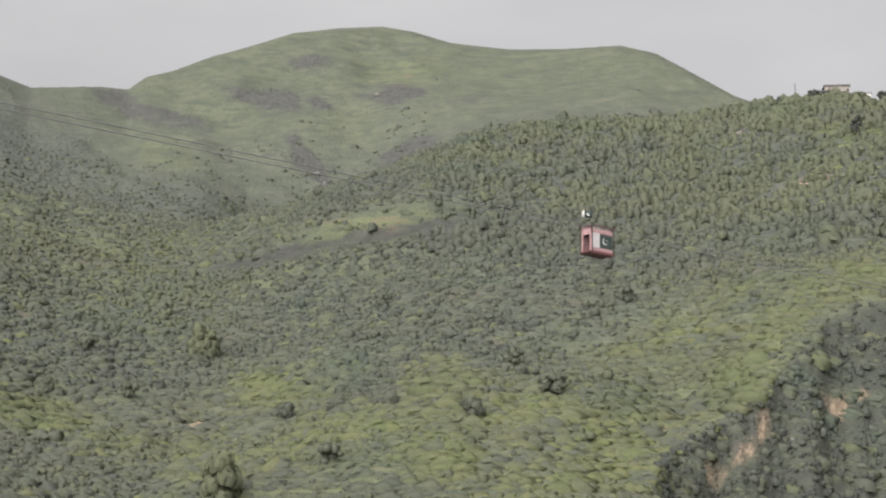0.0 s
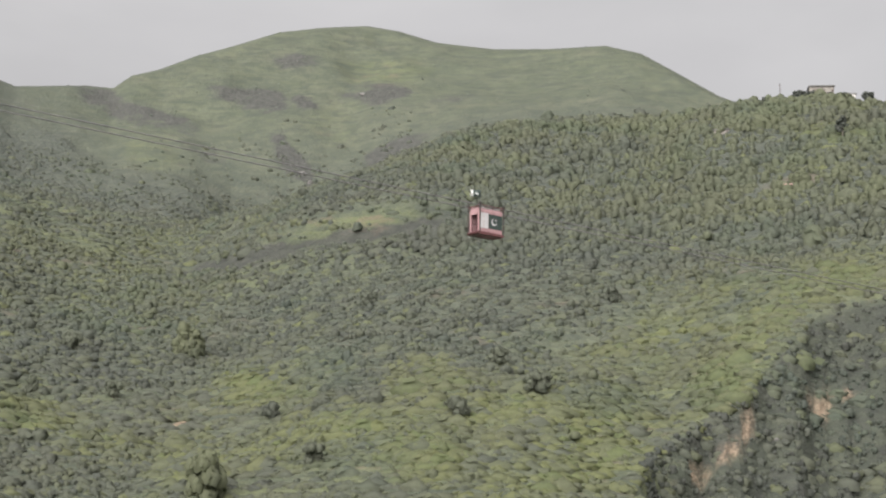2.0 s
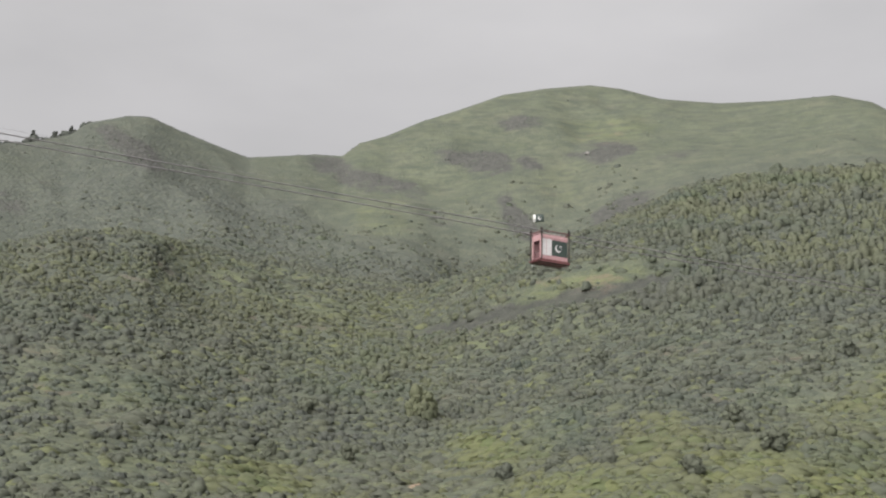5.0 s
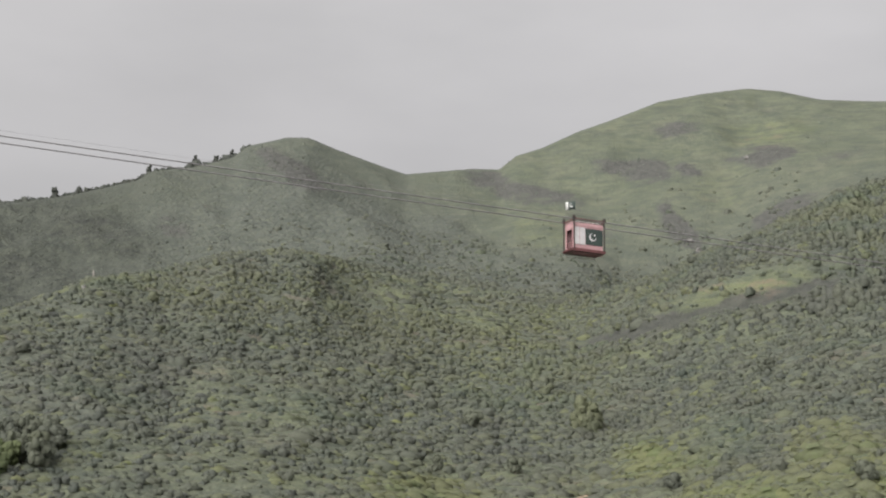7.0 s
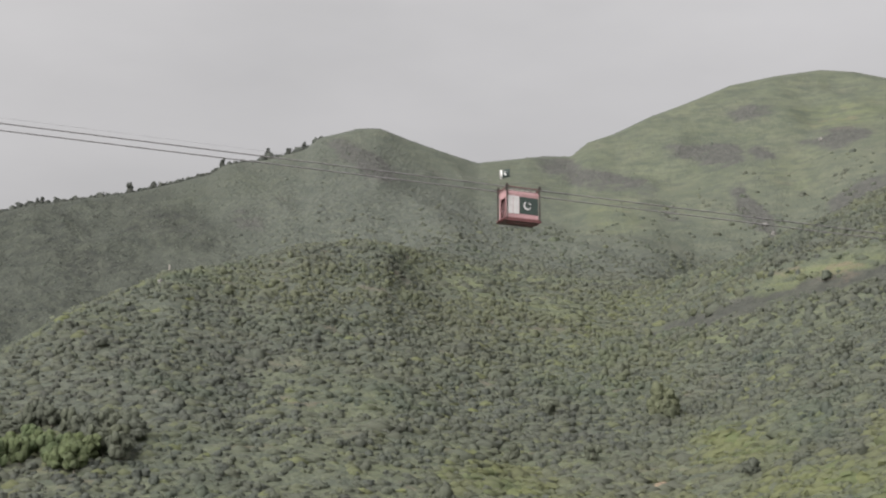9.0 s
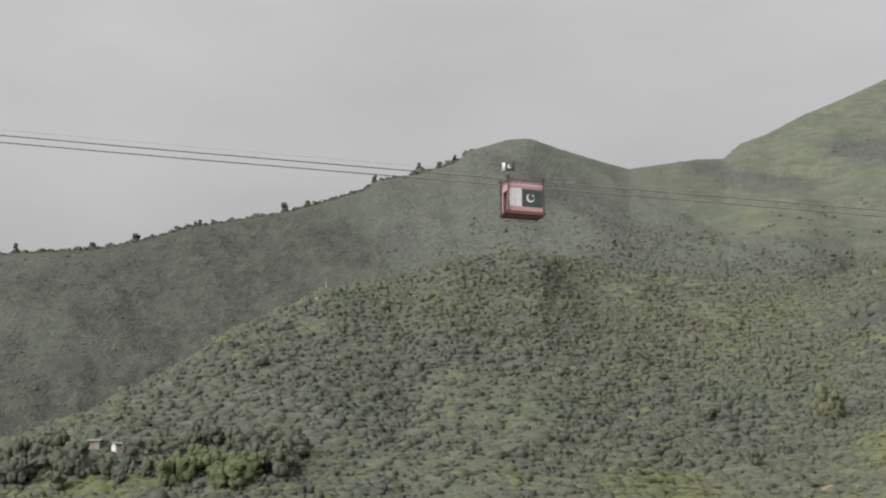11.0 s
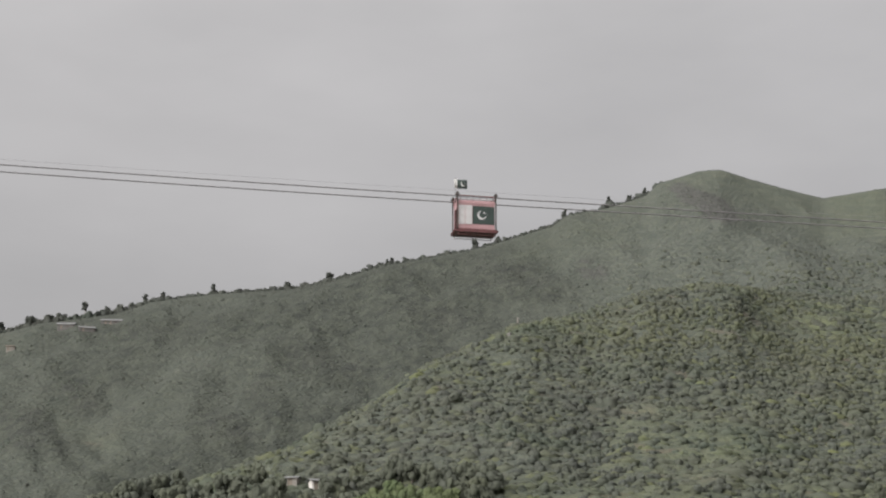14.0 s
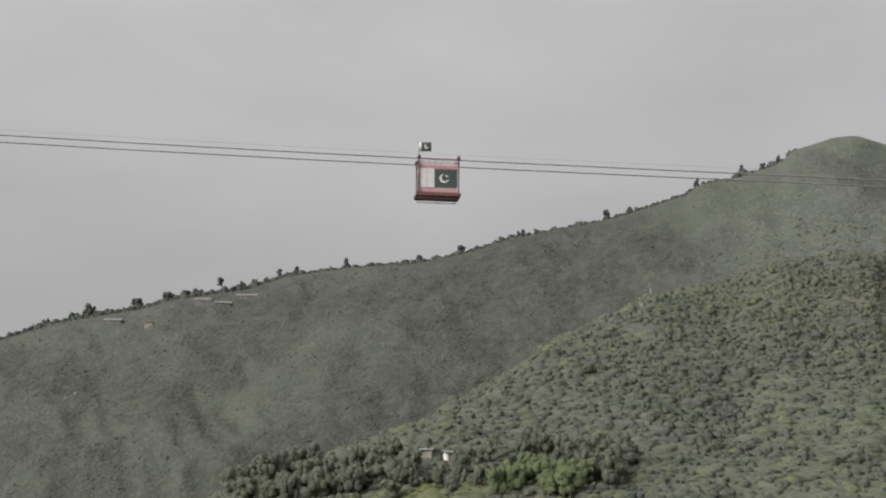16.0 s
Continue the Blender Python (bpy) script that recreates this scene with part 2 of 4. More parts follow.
CREST_FAR = [(-60, 6), (-45, 8.5), (-33.1, 11.05), (-31.3, 11.7), (-28.6, 12.25), (-27.5, 12.6), (-25.1, 13.0), (-23.8, 13.45), (-21.8, 13.75),
             (-19.3, 13.95), (-18, 14.2), (-16.1, 14.75), (-14, 15.1), (-12.6, 15.36), (-10.3, 16.0), (-9.9, 16.3), (-8.5, 16.5),
             (-7.2, 16.85), (-6.7, 17.25), (-5.3, 17.58), (-4.6, 17.58), (-3.6, 17.2), (-2.4, 16.8), (-1.3, 16.45), (0.5, 16.6),
             (1.9, 16.6), (2.5, 17.05), (3.4, 17.3), (4.6, 17.8), (5.9, 18.2), (7.4, 18.7), (8.9, 18.9), (10.4, 19.0), (11.5, 18.85),
             (12.8, 18.5), (14.8, 18.3), (16.7, 18.3), (18.6, 18.38), (19.8, 18.1), (20.9, 17.5), (22.4, 16.65), (24, 16.0), (34, 13), (60, 8)]
REACH_NEAR = [(-60, 300), (-28, 380), (-19, 440), (-11.6, 560), (-5, 680), (0, 720), (5, 700), (10, 680), (15, 700), (20, 720), (24, 700), (30, 640), (60, 420)]
REACH_FAR = [(-60, 1150), (-33, 1050), (-20, 1000), (-12, 1000), (-5, 1050), (-1, 1080), (2, 1110), (6, 1170), (10, 1230), (15, 1220), (19, 1180), (22.4, 1120), (26, 1050), (60, 950)]
DIP = [(-60, 50), (-28, 55), (-19, 58), (-11.6, 45), (-8, 22), (-5, 8), (-2, 1), (3, 1), (6, 6), (10, 8), (15, 5), (20, 4), (24, 10), (60, 30)]
FOOT = [(-60, 150), (-28, 185), (-12, 205), (5, 215), (27, 225), (60, 180)]
LIP = [(18, 2.8), (19.2, 4.2), (20.3, 5.3), (22.8, 6.9), (24.1, 8.3), (25.2, 9.4), (26.0, 9.8), (27.1, 10.0), (32, 10.2), (45, 9), (60, 8)]
LEDGE = [(1.0, 10.0), (2.4, 10.4), (4.6, 11.0), (6.8, 11.6), (8.7, 12.1), (10.6, 12.4), (13.3, 13.0), (16, 13.4)]


def along(keys, az):
    return np.interp(az, [k[0] for k in keys], [k[1] for k in keys])


def tan_d(el):
    return np.tan(np.radians(el))


AZ_IN = np.arange(-36.0, 31.0, 0.14)
AZ = np.concatenate([np.arange(-180.0, -36.0, 4.0), AZ_IN, np.arange(31.5, 180.0, 4.0)])
RHO = np.concatenate([np.arange(0.0, 200.0, 10.0), np.arange(200.0, 230.0, 5.0), np.arange(230.0, 540.0, 1.5), np.arange(540.0, 780.0, 3.0), np.arange(780.0, 1260.0, 6.0), np.geomspace(1260.0, 4600.0, 18)])


def cubic(xs, ys, x):
    """Smooth monotone curve through rising xs."""
    h = np.diff(xs)
    d = np.diff(ys) / h
    m = np.zeros(len(xs))
    ok = d[:-1] * d[1:] > 0
    m[1:-1][ok] = 2.0 / (1.0 / d[:-1][ok] + 1.0 / d[1:][ok])
    m[0], m[-1] = d[0], d[-1]
    k = np.clip(np.searchsorted(xs, x) - 1, 0, len(h) - 1)
    t = (x - xs[k]) / h[k]
    return ((1 + 2 * t) * (1 - t) ** 2 * ys[k] + t * (1 - t) ** 2 * h[k] * m[k] + t * t * (3 - 2 * t) * ys[k + 1] + t * t * (t - 1) * h[k] * m[k + 1])


def blobs(az, el, spots):
    """Soft-edged patches: bearing, rise, half width, half height, lean, strength."""
    total = np.zeros_like(az)
    for a, e, w, h, lean, s in spots:
        c, n = math.cos(radians(lean)), math.sin(radians(lean))
        u, v = (az - a) * c + (el - e) * n, (el - e) * c - (az - a) * n
        total = np.maximum(total, s * np.clip(1.6 - 1.3 * np.sqrt((u / w) ** 2 + (v / h) ** 2), 0, 1))
    return total


ROCKS = [(7.85, 17.7, 1.15, .24, -4, .8), (10.8, 16.8, 1.1, .40, 8, .9), (6.5, 16.4, 1.4, .38, -12, .85), (8.2, 16.35, .7, .22, -15, .8),
         (7.95, 14.5, 1.25, .36, -50, 1), (11.35, 14.9, 1.5, .36, 27, .8), (2.5, 15.9, 2.3, .36, -18, .85), (-5.9, 16.7, .8, .4, -30, .9),
         (-5.0, 16.2, 1.0, .4, -25, .9), (-8.9, 14.6, .9, .4, -20, .6), (5.6, 14.6, 1.0, .25, -10, .5), (13.5, 16.6, 1.4, .2, 12, .45)]
SCRUB = [(-11.7, 14.2, 1.9, .6, -15, .9), (-31.0, 9.8, 1.1, .6, -10, 1), (-27.8, 9.2, 1.3, .8, -25, 1), (-20.2, 10.5, .6, .8, 0, .8),
         (-26, 10.3, .9, .5, -30, .9), (-17.9, 11.4, 2.2, .7, -15, .9), (-21.4, 9.3, 1.3, .6, -10, .9), (-14.5, 13.0, 2.0, .5, -10, .8), (-23.5, 12.6, 1.8, .4, 8, .7)]
MEADOWS = [(14.5, 6.2, 3.0, 1.2, 10, .6), (10.0, 5.8, 2.5, .8, 5, .6), (17.0, 4.5, 2.5, .8, 15, .7), (18.5, 6.0, 2.0, 1.0, 25, .7), (3.0, 5.2, 2.5, .6, 0, .5),
           (8.0, 5.0, 2.5, .6, 0, .5), (20.0, 9.0, 2.2, .7, 25, .6), (26.0, 10.6, 2.2, .55, 4, 1), (23.6, 9.3, 1.4, .9, 40, .9), (22.0, 7.3, 1.2, 1.2, 45, 1), (19.8, 7.9, 1.3, .9, 20, .6), (12.6, 7.3, 1.5, .8, 0, .9),
           (13.0, 4.9, 1.3, .8, 0, .9), (7.4, 7.2, 1.5, .5, 0, .9), (-0.8, 6.0, 1.6, .5, 0, .9), (13.2, 13.6, 1.2, .2, 8, .35), (26.3, 15.45, 1.1, .5, 4, 1),
           (7.5, 12.35, 2.5, .2, 14, .3), (3.0, 11.3, 2.5, .5, 10, .25), (17.5, 6.3, 1.4, .6, 10, .5), (-18.1, 6.5, 2.5, .35, 4, .8), (5.5, 4.4, 1.6, .5, 0, .6),
           (-15.4, 7.2, .8, .5, 0, .5), (21.8, 10.4, 1.8, .4, 12, .6), (9.6, 15.6, .8, 1.3, -12, .3), (11.2, 17.6, 1.4, .5, 0, .5), (3.6, 14.4, 1.2, .5, -20, .5), (-22.7, 11.7, 1.1, .3, 40, .4), (-26.2, 9.3, 1.6, .4, -28, .45), (-12.5, 14.75, 2.2, .22, 10, .4), (-8.6, 15.3, 1.2, .4, -35, .4), (-29.0, 8.2, 1.6, .4, -10, .4), (-19.5, 12.2, 1.4, .3, 10, .25)]
EARTH = [(23.0, 6.0, .24, .65, -15, 1), (21.4, 4.4, .50, .30, 20, 1), (22.4, 5.2, .55, .28, 35, .9), (25.3, 6.6, .35, .4, 30, .9), (26.3, 6.9, .4, .22, 0, .9),
         (4.74, 5.72, .35, .10, 0, .9), (24.9, 13.75, .8, .14, 0, .5)]


def land():
    """Heights and cover on the polar grid."""
    A, R = np.meshgrid(AZ, RHO, indexing="ij")
    Z = np.zeros_like(A)
    e1, e2 = along(CREST_NEAR, AZ), along(CREST_FAR, AZ)
    r1, r2 = along(REACH_NEAR, AZ), along(REACH_FAR, AZ)
    dip, foot = along(DIP, AZ), along(FOOT, AZ)
    for i, az in enumerate(AZ):
        z1, z2 = r1[i] * tan_d(e1[i]), r2[i] * tan_d(e2[i])
        low = max(-24.0, -0.05 * foot[i] - 8)
        gap = 0.16 + 0.16 * min(dip[i] / 50.0, 1.0)
        xs = [0, 14, 70, foot[i] - 40, foot[i], foot[i] + 0.5 * (r1[i] - foot[i]), r1[i], r1[i] + gap * (r2[i] - r1[i]),
              r1[i] + 0.62 * (r2[i] - r1[i]), r2[i], r2[i] * 1.18, r2[i] * 1.6, 4700]
        zb = z1 - dip[i]
        ys = [-1.6, -3, -20, low, low + 8, low + 8 + 0.5 * (z1 - low - 8), z1, zb + (1 - float(smooth(2, 9, dip[i]))) * (z1 + 0.10 * (z2 - z1) - zb),
              zb + 0.56 * (z2 - zb), z2, z2 - 40, z2 - 140, z2 - 260]
        Z[i] = cubic(np.array(xs), np.array(ys), RHO)
    R1, R2 = r1[:, None], r2[:, None]
    X, Y = R * np.sin(np.radians(A)), R * np.cos(np.radians(A))
    # how far up the far mountain, 0 at the near crest and 1 at the skyline
    S = np.clip((R - R1) / (R2 - R1), 0, 1)
    far = smooth(0.0, 0.2, S) * (1 - smooth(0.82, 1.0, S)) * (R < R2)
    # spurs and gullies that wander down the far flanks
    wx, wy = X + 60 * (fbm(X * 0.006, Y * 0.006, 3, 5) - 0.5), Y + 60 * (fbm(X * 0.006 + 40, Y * 0.006, 3, 6) - 0.5)
    for k, (freq, amp) in enumerate(((0.0055, 9), (0.012, 8), (0.027, 6.5), (0.06, 4.0))):
        ridged = 1 - np.abs(2 * fbm((wx * 0.8 + wy * 0.6) * freq * 1.25, (wy * 0.8 - wx * 0.6) * freq * 0.8, 2, 11 + 3 * k) - 1)
        Z += far * amp * (ridged - 0.8) * 1.4 * (0.38 + (0.45, 0.2, 0.3, 0.3)[k] * (1 - smooth(-12, -6, A)))
    Z += far * 8 * (fbm(X * 0.02, Y * 0.02, 5, 3) - 0.5)
    mid = np.interp(S, [0, 0.35, 0.6, 0.85, 1], [6.2, 8.4, 9.6, 10.7, 11.0])
    Z -= far * 7 * np.exp(-np.abs((A - mid + 0.5 * (fbm(X * 0.01, Y * 0.01, 3, 8) - 0.5)) / (1.6 - 0.7 * S)) ** 1.5)
    Z -= far * 3 * np.exp(-np.abs((A - mid + 4.6 - 1.5 * S) / 1.2) ** 1.6)
    cap = R * tan_d(e2)[:, None] - 0.02 * (R2 - R)
    Z = np.where((R < R2) & (S > 0.3), np.minimum(Z, cap), Z)
    # near hillside: swells, hollows and old terraces
    near = smooth(150, 260, R) * (1 - smooth(0.97, 1.06, R / R1))
    calm = 1 - 0.8 * smooth(0.86, 1.0, R / R1)
    Z += near * calm * 9 * (fbm(X * 0.016, Y * 0.016, 3, 21) - 0.5)
    Z += near * calm * 3.0 * (fbm(X * 0.07, Y * 0.07, 3, 27) - 0.5)
    warp = Z + 2.5 * fbm(X * 0.03, Y * 0.03, 3, 33)
    step = warp / 2.1
    tilt = np.degrees(np.arctan2(Z, np.maximum(R, 1)))
    terraced = np.maximum(0.55 * smooth(0.30, 0.6, fbm(X * 0.018, Y * 0.018, 3, 41)), blobs(A, tilt, MEADOWS))
    Z += near * 1.9 * terraced * (smooth(0.50, 0.92, step - np.floor(step)) - (step - np.floor(step)))
    # scarp below the ledge
    EL = np.degrees(np.arctan2(Z, np.maximum(R, 1)))
    lead = EL - along(LEDGE, A)
    Z += near * 7.0 * smooth(-0.32, -0.02, lead) * (1 - smooth(0.1, 2.2, lead)) * smooth(3.5, 8.0, A) * (1 - smooth(12, 16, A))
    Z = np.where((R < R1) & (R > 260), np.minimum(Z, R * tan_d(e1)[:, None] - 0.012 * (R1 - R)), Z)
    # the eroded bank: a steep face under a curving lip
    cut = 46 * smooth(18.6, 21.5, AZ)
    for i, az in enumerate(AZ):
        if cut[i] > 0.5 and az < 60:
            want = tan_d(along(LIP, az))
            ok = np.where((RHO > 225) & (RHO < r1[i]) & (Z[i] / np.maximum(RHO, 1) >= want))[0]
            k = ok[0] if len(ok) else 0
            if k:
                before = Z[i].copy()
                face = Z[i, k] - (1.0 + 0.8 * fbm(np.array([az * 0.9]), np.array([0.0]), 3, 51)[0]) * (RHO[k] - RHO)
                Z[i, :k] = np.maximum(np.minimum(face[:k], Z[i, :k]), Z[i, :k] - cut[i] * smooth(0, 30, RHO[k] - RHO[:k]) * smooth(110, 215, RHO[:k]))
                Z[i, :k] = np.where(RHO[:k] < 110, before[:k], Z[i, :k])
    EL = np.degrees(np.arctan2(Z, np.maximum(R, 1)))
    ragged_a, ragged_e = A + 0.5 * (fbm(X * 0.05, Y * 0.05, 4, 61) - 0.5), EL + 0.4 * (fbm(X * 0.05 + 9, Y * 0.05, 4, 67) - 0.5)
    rock = blobs(A + 1.3 * (fbm(X * 0.03, Y * 0.03, 5, 61) - 0.5), EL + 0.55 * (fbm(X * 0.03 + 9, Y * 0.03, 5, 67) - 0.5), ROCKS) * (S > 0)
    scrub = blobs(ragged_a, ragged_e, SCRUB) * (S > 0)
    meadow = blobs(A + 1.6 * (fbm(X * 0.03, Y * 0.03, 4, 62) - 0.5), EL + 1.1 * (fbm(X * 0.03 + 5, Y * 0.03, 4, 63) - 0.5), [(a, e, 1.25 * w, 1.2 * h, k, 0.85 * q) for a, e, w, h, k, q in MEADOWS])
    earth = blobs(A + 0.9 * (fbm(X * 0.14, Y * 0.14, 4, 71) - 0.5), EL + 0.7 * (fbm(X * 0.14, Z * 0.14, 4, 73) - 0.5), EARTH)
    Z += rock * 7 * (fbm(X * 0.08, Y * 0.08, 4, 81) - 0.35) * (R < R2 - 20)
    Z += scrub * 4 * (fbm(X * 0.05, Y * 0.05, 4, 85) - 0.2) * (R < R2 - 30)
    Z += earth * 3 * (fbm(X * 0.2, Y * 0.2, 3, 83) - 0.5)
    grass = smooth(0.15, 0.6, S) * 0.13 * (A > -1)
    scarp = 0.9 * np.exp(-((EL - along(LEDGE, A) + 0.26) / 0.28) ** 2) * smooth(3.0, 6.0, A) * (1 - smooth(12, 15, A)) * (S <= 0)
    # open grass between the bushes of the near slope
    lead = EL - along(LEDGE, A)
    shelf = smooth(6, 8, A) * (1 - smooth(13, 15, A)) * smooth(0.3, 0.7, lead) * (1 - smooth(2.2, 3, lead))
    meadow = meadow * (1 - 0.7 * shelf)
    grass = np.maximum(grass, (1 - 0.7 * shelf) * (S <= 0) * (0.35 + 0.45 * smooth(-12, 0, A) * smooth(0.45, 0.65, fbm(X * 0.02, Y * 0.02, 4, 137))) * (1 - smooth(11, 14, A) * smooth(10.5, 12.5, EL)))
    gully = 1 - np.abs(2 * fbm((wx * 0.8 + wy * 0.6) * 0.013, (wy * 0.8 - wx * 0.6) * 0.008, 4, 14) - 1)
    flank = (S > 0) * (1 - smooth(-9, -4, A)) * (0.02 + 0.16 * smooth(0.9, 0.6, gully)) * (1 - smooth(-12, -8, A) * smooth(0.5, 0.8, S))
    face = 0.85 * smooth(20.0, 21.5, A) * smooth(0.0, 0.35, along(LIP, A) - EL) * (S <= 0) * smooth(120, 200, R)
    grass, meadow = grass * (1 - face), meadow * (1 - face)
    flank = np.maximum(flank, 0.5 * face)
    cover = np.stack([np.maximum(np.maximum(np.maximum(rock, scarp), 0.75 * scrub), flank), np.maximum(meadow, grass), earth, np.ones_like(A)], -1)
    left = 1 - smooth(0.5, 4.5, A + 2 * S)
    thicket = smooth(0.36, 0.58, fbm(X * 0.011, Y * 0.011, 4, 131))
    top = smooth(-12, -9, A) * smooth(0.55, 0.85, S)
    brush = np.where(S > 0, np.maximum(left * (0.7 + 0.5 * thicket) * (1 - 0.4 * top),
                                       np.maximum(np.maximum(scrub, 0.8 * rock), np.maximum((1 - smooth(0.2, 0.65, S)) * 0.9, 0.6 * thicket * (1 - smooth(0.3, 0.6, S))))),
                     np.maximum(0.22 + 0.12 * (1 - smooth(-9, 0, A)) + 0.5 * smooth(0.42, 0.62, fbm(X * 0.022, Y * 0.022, 3, 91)), 0.95 * smooth(11, 14, A) * smooth(10.5, 12.5, EL)) * (1 - meadow))
    brush = np.clip(brush, 0, 1)
    # flank shade put into the colour, with dark scrub, bank face and scarp
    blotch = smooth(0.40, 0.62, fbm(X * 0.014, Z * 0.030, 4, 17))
    shade_and_scrub = (S > 0) * (1 - smooth(-15, -5, A)) * (0.60 + 0.40 * blotch) + 1.1 * scrub
    shade_and_scrub = np.clip(np.maximum(np.maximum(shade_and_scrub * (1 - 0.9 * meadow), 0.8 * face * (1 - earth)), 0.6 * scarp), 0, 1)
    return X, Y, Z + EYE.z, cover, brush, shade_and_scrub, step, EL, S, np.maximum(scrub, rock * 0.2), meadow, earth


LX, LY, LZ, COVER, BRUSH, SHADE_AND_SCRUB, STEP, LEL, LS, SCRUBBY, MEADOW, BARE = land()


def sample(field, az, rho):
    """A field of the land grid at bearings and distances."""
    az, rho = np.asarray(az, float), np.asarray(rho, float)
    i = np.clip(np.searchsorted(AZ, az) - 1, 0, len(AZ) - 2)
    j = np.clip(np.searchsorted(RHO, rho) - 1, 0, len(RHO) - 2)
    u, v = (az - AZ[i]) / (AZ[i + 1] - AZ[i]), (rho - RHO[j]) / (RHO[j + 1] - RHO[j])
    return (field[i, j] * (1 - u) + field[i + 1, j] * u) * (1 - v) + (field[i, j + 1] * (1 - u) + field[i + 1, j + 1] * u) * v


def spot(az, rho):
    a = radians(az)
    return Vector((math.sin(a) * rho, math.cos(a) * rho, float(sample(LZ, az, rho))))


def reach(az, el, lo=230.0, hi=1700.0):
    """The first distance at which the land rises to a given angle along a bearing."""
    rho = np.arange(lo, hi, 1.0)
    ang = np.degrees(np.arctan2(sample(LZ, np.full_like(rho, az), rho) - EYE.z, rho))
    k = np.where(ang >= el)[0]
    return float(rho[k[0]]) if len(k) else float(rho[np.argmax(ang)])


def raw_mesh(name, verts, quads=None, tris=None, smooth_shade=False):
    """A mesh from arrays."""
    me = bpy.data.meshes.new(name)
    quads = np.zeros((0, 4), np.int32) if quads is None else quads
    tris = np.zeros((0, 3), np.int32) if tris is None else tris
    loops = np.concatenate([quads.ravel(), tris.ravel()]).astype(np.int32)
    sizes = np.concatenate([np.full(len(quads), 4), np.full(len(tris), 3)]).astype(np.int32)
    me.vertices.add(len(verts))
    me.vertices.foreach_set("co", np.ascontiguousarray(verts, np.float32).ravel())
    me.loops.add(len(loops))
    me.loops.foreach_set("vertex_index", loops)
    me.polygons.add(len(sizes))
    me.polygons.foreach_set("loop_start", np.concatenate([[0], np.cumsum(sizes)[:-1]]).astype(np.int32))
    me.polygons.foreach_set("use_smooth", np.full(len(sizes), smooth_shade))
    me.update(calc_edges=True)
    me.validate()
    return me


def build_ground():
    na, nr = LX.shape
    verts = np.stack([LX, LY, LZ], -1).reshape(-1, 3)
    i = np.arange(na)[:, None]
    j = np.arange(nr - 1)[None, :]
    nxt = (i + 1) % na
    quads = np.stack([i * nr + j, i * nr + j + 1, nxt * nr + j + 1, nxt * nr + j], -1)
    me = raw_mesh("ground", verts, quads.reshape(-1, 4), smooth_shade=True)
    att = me.color_attributes.new("cover", "FLOAT_COLOR", "POINT")
    att.data.foreach_set("color", COVER.reshape(-1).astype(np.float32))
    me.attributes.new("brush", "FLOAT", "POINT").data.foreach_set("value", BRUSH.reshape(-1).astype(np.float32))
    me.attributes.new("shade_and_scrub", "FLOAT", "POINT").data.foreach_set("value", SHADE_AND_SCRUB.reshape(-1).astype(np.float32))
    me.materials.append(M_GROUND)
    tagged(new("ground", me), "steep green hillside of grass, scrub and rock", "hillside", kind="structure")


build_ground()

# ---- plants ----


def dome(rng, sides, rings, ragged, skirt=True):
    """An uneven cap of foliage, with a skirt that reaches the ground or curled in below: vertices, quads, triangles."""
    verts = [(0, 0, 1.0 + ragged * rng.normal() * 0.6)]
    levels = [(math.sin(radians(88) * k / rings), math.cos(radians(88) * k / rings)) for k in range(1, rings + 1)] + [(0.72, -0.95) if skirt else (0.62, -0.72)]
    for k, (out, up) in enumerate(levels):
        for i in range(sides):
            a = 2 * np.pi * (i + 0.5 * (k % 2)) / sides
            r = 1 + ragged * rng.normal()
            verts.append((math.cos(a) * out * r, math.sin(a) * out * r, up * r))
    tris = [(0, 1 + i, 1 + (i + 1) % sides) for i in range(sides)]
    quads = []
    for k in range(len(levels) - 1):
        a, b = 1 + k * sides, 1 + (k + 1) * sides
        quads += [(a + i, b + i, b + (i + 1) % sides, a + (i + 1) % sides) for i in range(sides)]
    return np.array(verts), np.array(quads), np.array(tris)


